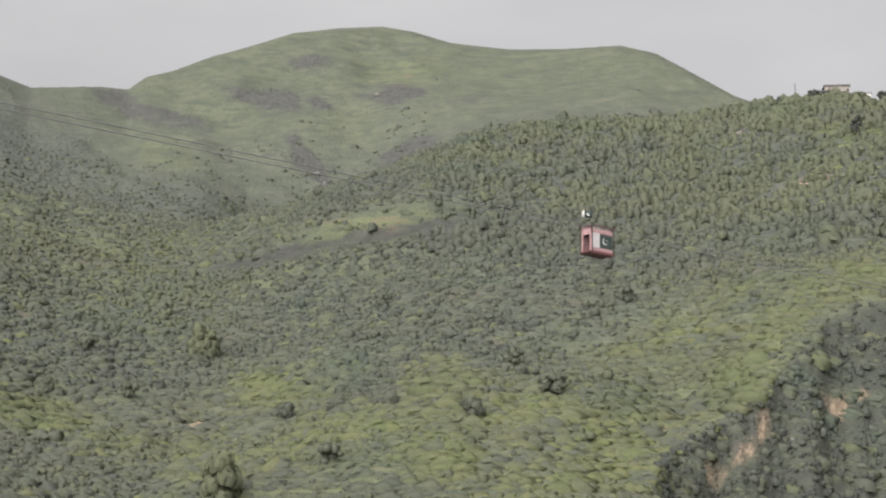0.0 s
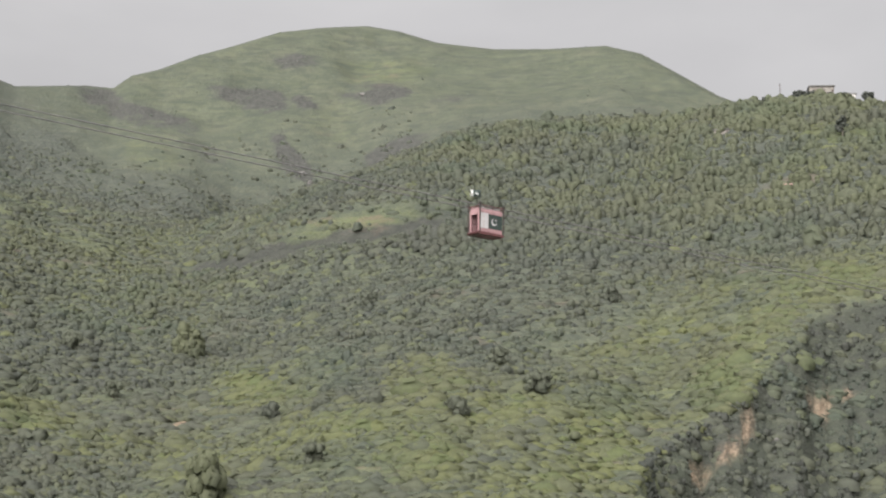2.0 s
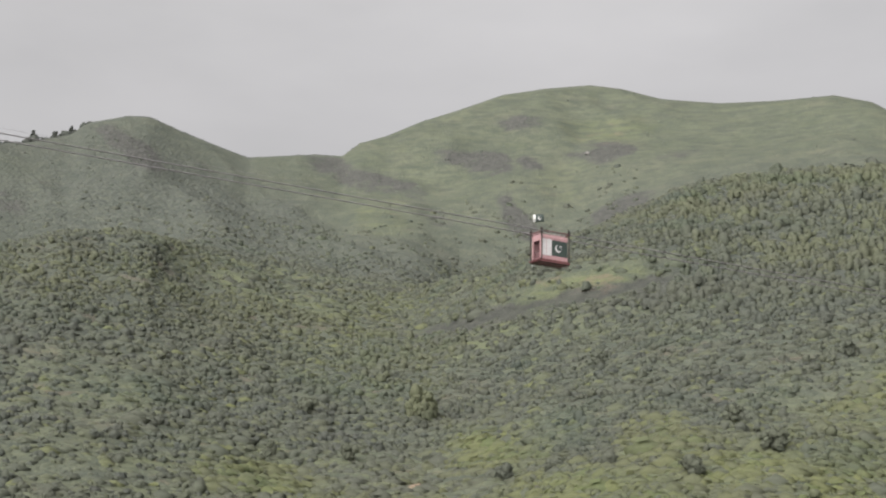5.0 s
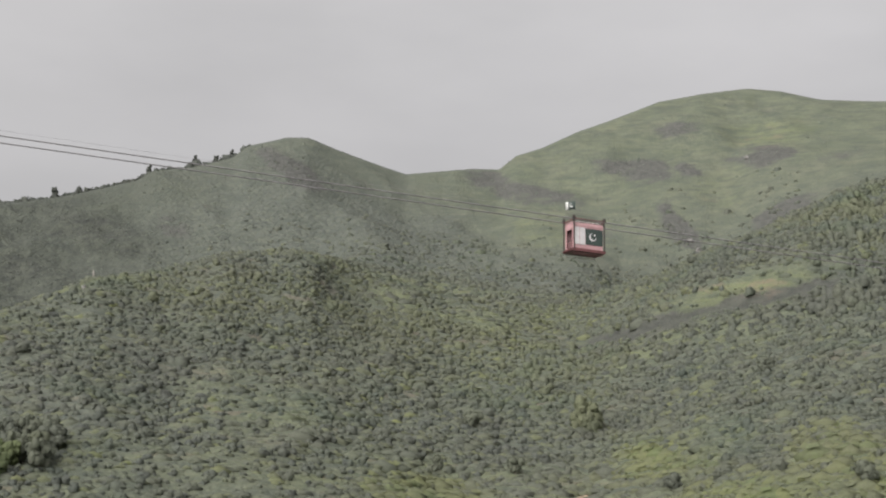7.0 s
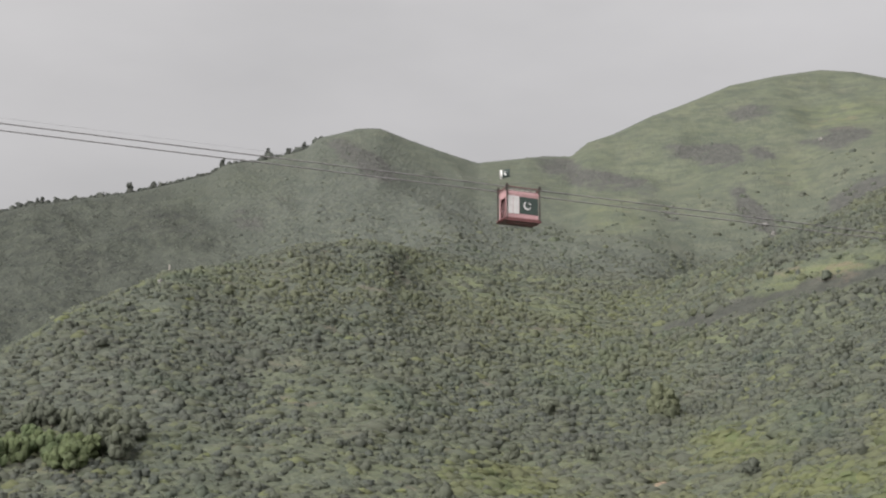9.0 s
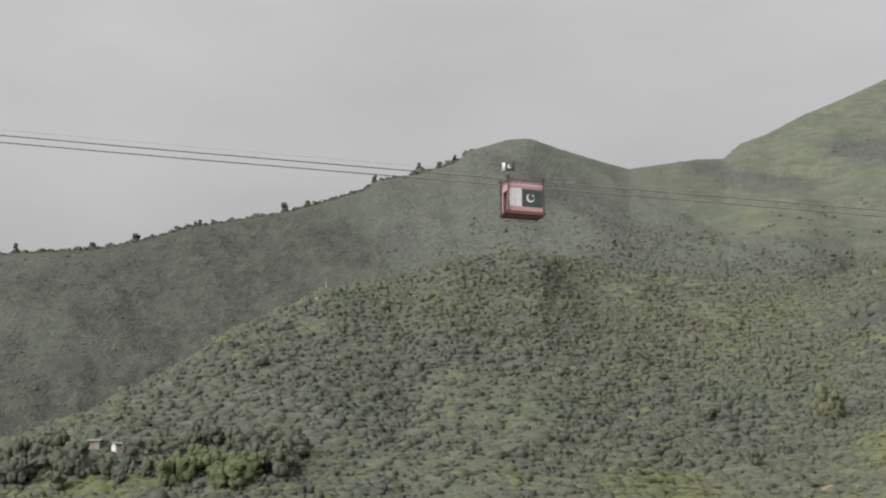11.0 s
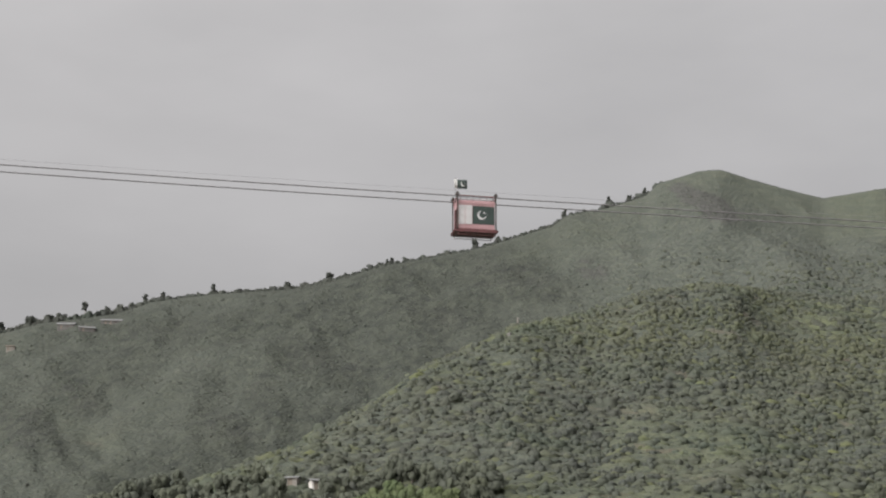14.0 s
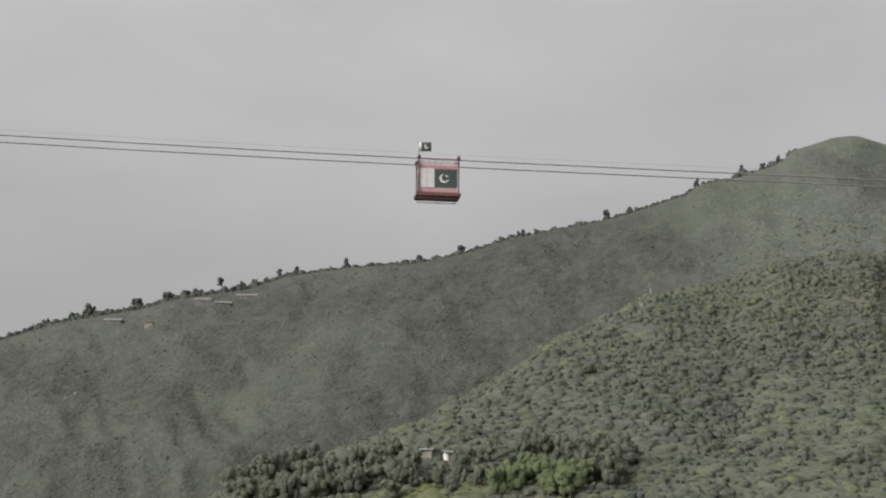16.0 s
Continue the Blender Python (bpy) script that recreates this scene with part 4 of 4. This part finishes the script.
def hut(az, rho, length, depth, height, turn, wall, roof, label, gable=0.0, group="hill houses", doors=1, windows=1, sink=0.3):
    """A low hill house: walls with openings, a slab or gable roof that overhangs."""
    root = tagged(new("house"), label, "house", group)
    root.matrix_basis = Matrix.Translation(spot(az, rho) - Vector((0, 0, sink))) @ pose(0, 0, 0, 0, 0, -az + turn)
    hl, hd, t = length / 2, depth / 2, 0.3
    part("wall", boxed(-hl, hl, hd - t, hd, -2, height), wall, root)
    for s in (-1, 1):
        part("wall", boxed(min(s * hl, s * (hl - t)), max(s * hl, s * (hl - t)), -hd + t, hd - t, -2, height), wall, root)
    # front wall in piers round its openings
    spans, x = [], -hl + length * 0.18
    for k in range(doors + windows):
        w = 0.95 if k < doors else 0.85
        spans.append((x, x + w, 0.0 if k < doors else 0.95, 2.0 if k < doors else 1.85))
        x += length * 0.72 / max(1, doors + windows - 1) if doors + windows > 1 else 0
    left = -hl
    for a, b, z0, z1 in spans:
        part("pier", boxed(left, a, -hd, -hd + t, -2, height), wall, root)
        part("lintel", boxed(a, b, -hd, -hd + t, z1, height), wall, root)
        part("threshold", boxed(a, b, -hd, -hd + t, -2, z0), wall, root)
        left = b
    part("pier", boxed(left, hl, -hd, -hd + t, -2, height), wall, root)
    for k, (a, b, z0, z1) in enumerate(spans):
        if k < doors:
            part("door", boxed(a + .02, b - .02, -hd + .12, -hd + .18, z0 + .01, z1 - .02), M_WOOD, root)
        else:
            bm = boxed(a + .02, a + .09, -hd + .08, -hd + .15, z0 + .02, z1 - .02)
            box(bm, b - .09, b - .02, -hd + .08, -hd + .15, z0 + .02, z1 - .02)
            box(bm, a + .09, b - .09, -hd + .08, -hd + .15, z1 - .09, z1 - .02)
            frame_ob = part("window", bm, M_WOOD, root)
            part("pane", boxed(a + .09, b - .09, -hd + .10, -hd + .13, z0 + .02, z1 - .09), M_DARK, frame_ob)
    o = 0.45
    if gable:
        pts = [(-hd - o, height - .05), (0, height + gable), (hd + o, height - .05), (hd + o, height + .08), (0, height + gable + .13), (-hd - o, height + .08)]
        bm = prism(pts, -hl - o, hl + o)
        bm.transform(Matrix.Rotation(radians(90), 4, "Z"))
        part("roof", bm, roof, root)
        for s in (-1, 1):
            bm = prism([(-hd, height + .004), (0, height + gable - .03), (hd, height + .004)], -t / 2, t / 2)
            bm.transform(Matrix.Translation((s * (hl - t / 2), 0, 0)) @ Matrix.Rotation(radians(90), 4, "Z"))
            part("gable", bm, wall, root)
    else:
        part("roof", boxed(-hl - o, hl + o, -hd - o, hd + o, height + .003, height + .28, bevel=.03), roof, root)
        part("parapet", boxed(-hl - o + .05, hl + o - .05, -hd - o + .05, -hd - o + .25, height + .284, height + .5, bevel=.02), roof, root)
    return root


hut(25.75, float(along(REACH_NEAR, 25.75)) - 4, 9.5, 6.0, 3.0, 8, M_MUD, M_DARKWALL, "low mud-walled house with a dark flat roof on the ridge", sink=-0.7, doors=1, windows=2)
hut(26.72, float(along(REACH_NEAR, 26.72)) - 6, 3.2, 3.0, 2.0, 10, M_PLASTER, M_TIN, "small pale shed beside the ridge house", sink=-0.3, windows=0)
hut(22.45, reach(22.45, 15.45), 4.6, 3.2, 1.9, -6, M_MUD, M_TIN, "dull tin-roofed hut among the ridge trees", gable=0.35, sink=1.3)
hut(24.75, reach(24.75, 13.62), 4.5, 3.2, 1.9, 5, M_MUD, M_PINKROOF, "pink-roofed hut half hidden by trees", gable=0.6, sink=1.45)
hut(-18.35, reach(-18.35, 7.45), 2.4, 2.4, 2.1, 18, M_PLASTER, M_TIN, "small white farmhouse in a grove of trees", gable=0.5, sink=0.7)
hut(-19.1, reach(-19.1, 7.5), 2.4, 2.6, 1.9, -14, M_MUD, M_TIN, "small pale farm shed in a grove of trees", gable=0.4, sink=0.2, windows=0)
hut(-26.6, reach(-26.6, 12.5, 700), 9, 6, 2.4, -10, M_DARKWALL, M_TIN, "low house with a pale tin roof on the far ridge", gable=1.5, doors=1, windows=2, sink=1.5)
hut(-25.95, reach(-25.95, 12.42, 700), 8, 5, 2.2, 6, M_DARKWALL, M_TIN, "low pale-roofed outbuilding below the far ridge", gable=1.3, doors=1, windows=1, sink=1.5)
hut(-25.15, reach(-25.15, 12.7, 700), 11, 5, 2.2, -6, M_DARKWALL, M_TIN, "long low shed with a pale tin roof", gable=1.3, doors=2, windows=2, sink=1.5)
hut(-29.5, reach(-29.5, 11.75, 700), 9, 6, 2.2, -8, M_DARKWALL, M_TIN, "gabled house with a dull tin roof on the far ridge", gable=1.3, sink=1.2)
hut(-28.35, reach(-28.35, 11.7, 700), 4, 4, 2.2, -8, M_MUD, M_WOOD, "small mud-walled house between ridge trees", sink=0.8)


def post(az, rho, height, radius, material, label, arm=False):
    root = tagged(new("post"), label, "post")
    root.matrix_basis = Matrix.Translation(spot(az, rho)) @ pose(0, 0, 0, 0, 0, -az)
    part("shaft", tubed((0, 0, -0.6), (0, 0, height), radius, radius * 0.75, 10), material, root)
    part("cap", tubed((0, 0, height + 0.004), (0, 0, height + 0.12), radius * 0.95, radius * 0.5, 10), material, root)
    if arm:
        part("crossarm", boxed(-0.6, 0.6, -radius - .09, -radius - .004, height - 0.7, height - 0.58), M_STEEL, root)
    return root


post(24.42, float(along(REACH_NEAR, 24.42)) - 3, 7.0, 0.20, M_STEEL, "grey utility pole on the near ridge", True)
post(-11.62, float(along(REACH_NEAR, -11.62)) - 6, 3.2, 0.32, M_MUD, "pale masonry marker post on the hill shoulder")


def boulder(az, el, size, seed, material):
    """A rough pale boulder half sunk in the slope."""
    rng = np.random.default_rng(seed)
    bm = bmesh.new()
    bmesh.ops.create_icosphere(bm, subdivisions=2, radius=size)
    for v in bm.verts:
        v.co *= 0.7 + 0.5 * noise.noise(v.co * (1.1 / size) + Vector((seed, 0, 0))) + 0.25 * rng.uniform(0, 1)
        v.co.z *= 0.75
    ob = part("boulder", bm, material)
    ob.matrix_basis = Matrix.Translation(spot(az, reach(az, el)) + Vector((0, 0, size * 0.2)))
    return tagged(ob, "rough pale boulder half sunk in the slope", "rock", "boulders on the slope")


M_STONE = paint_material("pale_stone", (0.17, 0.163, 0.152), (0.12, 0.115, 0.11), (0.09, 0.085, 0.075), 0.5, 0.9, 0.8)
for k, (az, el, s) in enumerate([(19.9, 8.15, .6), (24.0, 5.45, .9), (-11.9, 12.4, .9), (-13.0, 12.0, 1.1), (-12.4, 12.25, .8), (8.3, 14.1, 2.2), (8.6, 13.8, 1.8), (10.3, 16.75, 2.0),
                                 (-30.9, 9.25, 1.5), (-30.6, 9.4, 1.2), (15.8, 7.5, .5)]):
    boulder(az, el, s, 400 + k, M_STONE)

# ---- cable car ----
# the line of the cables: start point, and metres moved for each second of travel
RAIL = Vector((115 * 0.32628, 115.0, EYE.z + 115 * 0.22339))
PACE = Vector((115 * -0.035556, 115 * -0.017373, 115 * 0.000325))
HEADING = math.degrees(math.atan2(-PACE.y, -PACE.x))
SLOPE = math.degrees(math.atan2(PACE.z, math.hypot(PACE.x, PACE.y)))
TURN = pose(0, 0, 0, 0, SLOPE, HEADING)
CREST = Vector((0.29, -0.54, 0.0))


def car_pose(s, sway=0.0):
    return Matrix.Translation(RAIL + PACE * s) @ TURN @ pose(0, 0, 0, sway) @ Matrix.Translation(-CREST)


CABLE_Z, CABLE_Y, ROPE_Z = 1.04, 0.60, 0.98


def cable(name, y, z, radius, label):
    """A taut wire rope from the far slope to beyond the near bank, its left end raised to fit the camera's view."""
    cu = bpy.data.curves.new(name, "CURVE")
    cu.dimensions, cu.bevel_depth, cu.bevel_resolution = "3D", radius, 2
    sp = cu.splines.new("POLY")
    steps = 60
    sp.points.add(steps)
    m = TURN @ Matrix.Translation(Vector((0, y, z)) - CREST)
    for k in range(steps + 1):
        s = -70 + 125 * k / steps
        p = RAIL + PACE * s + m.translation
        p.z += 0.005 * max(0.0, s - 14) ** 2 if s < 30 else 1.28 + 0.16 * (s - 30)
        sp.points[k].co = (*p, 1)
    cu.materials.append(M_ROPE)
    return tagged(new(name, cu), label, "cable", "cableway cables")


cable("track_cable", -CABLE_Y, ROPE_Z, 0.034, "taut grey steel track cable spanning the valley")
cable("track_cable", CABLE_Y, ROPE_Z, 0.034, "taut grey steel track cable spanning the valley")
cable("haul_rope", 0.0, CABLE_Z + 0.42, 0.005, "thin steel haul rope above the track cables")


def arch(w, z0, z1, r, n=6):
    """An outline with rounded upper corners."""
    pts = [(-w, z0), (w, z0)]
    for k in range(n + 1):
        a = k / n * math.pi / 2
        pts.append((w - r + r * math.cos(a), z1 - r + r * math.sin(a)))
    for k in range(n + 1):
        a = math.pi / 2 + k / n * math.pi / 2
        pts.append((-w + r + r * math.cos(a), z1 - r + r * math.sin(a)))
    return pts


def crescent(size, y):
    """A crescent opened to the upper right."""
    bm = bmesh.new()
    n = 22
    out = [(size * math.cos(radians(75 + 290 * k / n)), size * math.sin(radians(75 + 290 * k / n))) for k in range(n + 1)]
    c, r = size * 0.26, size * 0.80
    inn = []
    for k in range(n + 1):
        a = radians(62 + 316 * k / n)
        inn.append((c + r * math.cos(a), r * math.sin(a)))
    tilt = Matrix.Rotation(radians(40), 2)
    put = lambda p, yy: bm.verts.new(((tilt @ Vector(p)).x, yy, (tilt @ Vector(p)).y))
    a0, b0 = [put(p, y) for p in out], [put(p, y) for p in inn]
    a1, b1 = [put(p, y + 0.008) for p in out], [put(p, y + 0.008) for p in inn]
    for k in range(n):
        bm.faces.new((a0[k], a0[k + 1], b0[k + 1], b0[k]))
        bm.faces.new((a1[k + 1], a1[k], b1[k], b1[k + 1]))
        bm.faces.new((a0[k + 1], a0[k], a1[k], a1[k + 1]))
        bm.faces.new((b0[k], b0[k + 1], b1[k + 1], b1[k]))
    return bm


def star(size, y, cx, cz):
    pts = []
    for k in range(10):
        r, a = (size if k % 2 == 0 else size * 0.42), radians(50 + 36 * k)
        pts.append((cx + r * math.cos(a), cz + r * math.sin(a)))
    return prism(pts, y, y + 0.008)


def cable_car():
    car = tagged(new("cable_car"), "faded red cable car with painted flag, hanging from two cables", "cable car")
    L_, W, WF, Z0, Z1 = 1.0, 0.50, 0.60, -0.78, 0.86
    RR = 0.24
    # body: a shell of rounded panels with an open doorway at each end
    body = part("floor", boxed(-L_ + .03, L_ - .03, -W + .03, W - .03, Z0 - .02, Z0 + .05, bevel=.01), M_DARKRED, car, "dark red floor")
    for s in (-1, 1):
        y0, y1 = (-W, -W + .04) if s < 0 else (W - .04, W)
        side = part("side_panel", boxed(-L_, L_, y0, y1, Z0, Z1 - RR), M_PINK, car, "faded red side panel")
        box_y = -W - .014 if s < 0 else W + .002
        for z0, z1 in ((Z0 + .02, Z0 + .22), (0.555, 0.60)):
            part("band", boxed(-L_ + .02, L_ - .02, box_y, box_y + .012, z0, z1, bevel=.004), M_PINK, side)
    for s in (-1, 1):
        x0, x1 = (-L_ + .002, -L_ + .042) if s < 0 else (L_ - .042, L_ - .002)
        pts = [p for p in arch(W - .042, Z0, Z1 - .03, RR - .03)]
        pts = pts[1:] + [pts[0]]
        door = [(-0.31, Z0), (-0.31, 0.42), (0.31, 0.42), (0.31, Z0)]
        bm = prism(pts + door, x0, x1)
        bm.transform(Matrix(((0, 1, 0, 0), (1, 0, 0, 0), (0, 0, 1, 0), (0, 0, 0, 1))))
        part("end_panel", bm, M_PINK, car, "faded red end panel round an open doorway")
        fr = boxed(x0 + (-.02 if s < 0 else .02), x1 + (-.02 if s < 0 else .02), -0.33, -0.28, Z0, 0.44)
        box(fr, x0 + (-.02 if s < 0 else .02), x1 + (-.02 if s < 0 else .02), 0.28, 0.33, Z0, 0.44)
        part("door_frame", fr, M_DARKRED, car, "dark red door frame")
        part("gate_bar", boxed(x0 + .01, x1 - .01, -0.28, 0.28, -0.30, -0.26), M_STEEL, car)
    # curved roof sheet
    outer, inner = arch(W + .012, Z1 - RR, Z1 + .02, RR + .012), arch(W - .03, Z1 - RR, Z1 - .02, RR - .03)
    bm = bmesh.new()
    n = len(outer) - 2
    rings = [[bm.verts.new((x, p[0], p[1])) for p in pts[2:]] for pts in (outer, inner) for x in (-L_ - .03, L_ + .03)]
    for k in range(n - 1):
        bm.faces.new((rings[0][k], rings[0][k + 1], rings[1][k + 1], rings[1][k]))
        bm.faces.new((rings[2][k], rings[3][k], rings[3][k + 1], rings[2][k + 1]))
        bm.faces.new((rings[0][k], rings[2][k], rings[2][k + 1], rings[0][k + 1]))
        bm.faces.new((rings[1][k], rings[1][k + 1], rings[3][k + 1], rings[3][k]))
    for k in (0, n - 1):
        bm.faces.new((rings[0][k], rings[1][k], rings[3][k], rings[2][k]))
    part("roof", bm, M_PINK, car, "rounded faded red roof")
    # near-black sheet added inside, standing for the unlit cabin
    part("cabin_dark", boxed(-0.03, 0.0, -W + .05, W - .05, Z0 + .05, Z1 - RR - .02), M_DARK, car, "dark sheet added for the shade inside the cabin")
    # flag painted on the side that faces the valley
    y = -W - .020
    flag = part("flag_panel", boxed(-0.20, 0.98, y, y + .018, -0.50, 0.50, bevel=.004), M_GREEN, car, "dark green painted flag panel")
    part("white_panel", boxed(-0.97, -0.23, y - .012, y + .018, -0.53, 0.52, bevel=.006), M_WHITE, car, "white painted panel")
    for x in (-0.62,):
        part("seam", boxed(x - .012, x + .012, y - .018, y - .013, -0.52, 0.51), M_PINK, car, "thin seam strip")
    c = part("crescent", crescent(0.245, y - .012), M_WHITE, flag, "white crescent")
    c.location = (0.29, 0, 0)
    part("star", star(0.085, y - .012, 0.42, 0.135), M_WHITE, flag, "white star")
    # flared tray and under rail
    tray = [(-L_ - .10, Z0 + .01), (L_ + .10, Z0 + .01), (L_ + .20, Z0 - .06), (L_ + .18, Z0 - .14), (L_ + .08, Z0 - .19),
            (-L_ - .08, Z0 - .19), (-L_ - .18, Z0 - .14), (-L_ - .20, Z0 - .06)]
    part("tray", prism(tray, -W - .06, W + .06, bevel=.02), M_DARKRED, car, "dark red flared floor tray")
    for s in (-1, 1):
        rail = part("under_rail", tubed((-L_ - .06, s * (W - .05), Z0 - .31), (L_ + .06, s * (W - .05), Z0 - .31), .022), M_WHITE if s > 0 else M_DARKRED, car, "thin under rail")
        for x in (-L_ + .02, 0.0, L_ - .02):
            part("rail_leg", tubed((x, s * (W - .05), Z0 - .31), (x, s * (W - .05), Z0 - .18), .018), M_STEEL, rail)
    # corner posts, top frame and hangers with grooved wheels
    for sx in (-1, 1):
        for sy in (-1, 1):
            x, yy = sx * (L_ + .045), sy * (WF + .015)
            part("corner_post", boxed(x - .03, x + .03, yy - .03, yy + .03, Z0 - .02, CABLE_Z - .06), M_STEEL, car, "dark steel corner post")
            hang = part("hanger", boxed(x - .045, x + .045, yy - .05 * sy - .03, yy - .05 * sy + .03, CABLE_Z - .30, CABLE_Z + .20, bevel=.01), M_STEEL, car, "dark steel hanger")
            bm = bmesh.new()
            for dy, r in ((-.035, .10), (0.0, .078), (.035, .10)):
                tube(bm, (x, sy * CABLE_Y + dy - .017, ROPE_Z + .105), (x, sy * CABLE_Y + dy + .017, ROPE_Z + .105), r, sides=20)
            part("wheel", bm, M_STEEL, hang, "grooved dark wheel")
    for s in (-1, 1):
        part("top_rail", boxed(-L_ - .07, L_ + .07, s * (WF + .01) - .025, s * (WF + .01) + .025, CABLE_Z - .05, CABLE_Z), M_DARKRED, car, "dark red top rail")
        part("roof_rail", boxed(-L_ + .05, L_ - .05, s * (W - .14) - .02, s * (W - .14) + .02, Z1 + .045, Z1 + .085), M_WHITE, car, "pale roof rail")
        for k in range(6):
            x = -L_ + .12 + k * (2 * L_ - .24) / 5
            part("strut", tubed((x, s * (W - .12), Z1 - .02), (x + .04, s * (WF + .01), CABLE_Z - .05), .016), M_DARKRED, car)
    for s in (-1, 1):
        part("cross_rail", boxed(s * (L_ + .045) - .025, s * (L_ + .045) + .025, -WF, WF, CABLE_Z - .12, CABLE_Z - .055), M_DARKRED, car)
    # flag on a staff
    fx = -L_ + .07
    part("flagstaff", tubed((fx, W - .14, Z1 - .02), (fx - .06, W - .14, CABLE_Z + 1.24), .011), M_STEEL, car, "thin dark flagstaff")
    return car


CAR = cable_car()


def cloth_flag():
    """The small cloth flag, one stiff piece with a ripple, that turns on its staff."""
    root = new("cloth_flag")
    root.parent = CAR
    tagged(root, "small green and white cloth flag")

    def strip(name, x0, x1, mat, parent, z0=-0.25, z1=0.25, off=0.0, label=""):
        bm = bmesh.new()
        n = 8
        rows = []
        for k in range(n + 1):
            x = x0 + (x1 - x0) * k / n
            yv = 0.05 * math.sin(x * 9.0) * min(1, x * 3) + off
            zs = -0.05 * x
            rows.append([bm.verts.new((x, yv + d, z + zs)) for d in (0, .006) for z in (z0, z1)])
        for a, b in zip(rows, rows[1:]):
            bm.faces.new((a[0], b[0], b[1], a[1]))
            bm.faces.new((a[2], a[3], b[3], b[2]))
            bm.faces.new((a[1], b[1], b[3], a[3]))
            bm.faces.new((a[0], a[2], b[2], b[0]))
        bm.faces.new((rows[0][0], rows[0][1], rows[0][3], rows[0][2]))
        bm.faces.new((rows[-1][0], rows[-1][2], rows[-1][3], rows[-1][1]))
        return part(name, bm, mat, parent, label, True)

    strip("hoist_stripe", 0.0, 0.16, M_CLOTHWHITE, root, label="white stripe of the flag")
    strip("fly", 0.162, 0.70, M_CLOTHGREEN, root, label="green field of the flag")
    em = part("emblem", crescent(0.12, 0), M_CLOTHWHITE, root, "white crescent")
    em.location = (0.46, -0.060, -0.02)
    return root


FLAG = cloth_flag()


def motions():
    walk(CAR, [(t, car_pose(s)) for t, s in [
        (0, 0.028), (1, 1.014), (2, 1.996), (3, 2.98), (4, 3.971), (5.2, 5.17), (6.5, 6.479), (7.5, 7.492), (8.5, 8.505), (9.5, 9.517),
        (10.2, 10.223), (11.3, 11.326), (12.5, 12.52), (13.5, 13.51), (14.5, 14.497), (15.3, 15.288), (16, 15.987)]])
    fx, W_STAFF = -1.0 + .07 - .055, 0.46
    # the cloth's turns are set to fit the camera's view, with small wind swings
    walk(FLAG, [(t, pose(fx, W_STAFF, CABLE_Z + 0.95, 0, 0, turn)) for t, turn in [
        (0, -40), (0.8, -54), (1.6, -36), (2.4, -52), (3.2, -40), (4.2, -50), (5.3, -48), (6.5, -58), (7.2, -66), (8.0, -56), (8.8, -62), (9.6, -50), (10.4, -44), (11.5, -24),
        (12.5, -6), (13.2, -16), (14, -2), (14.8, -14), (15.4, -4), (16, -12)]])


motions()
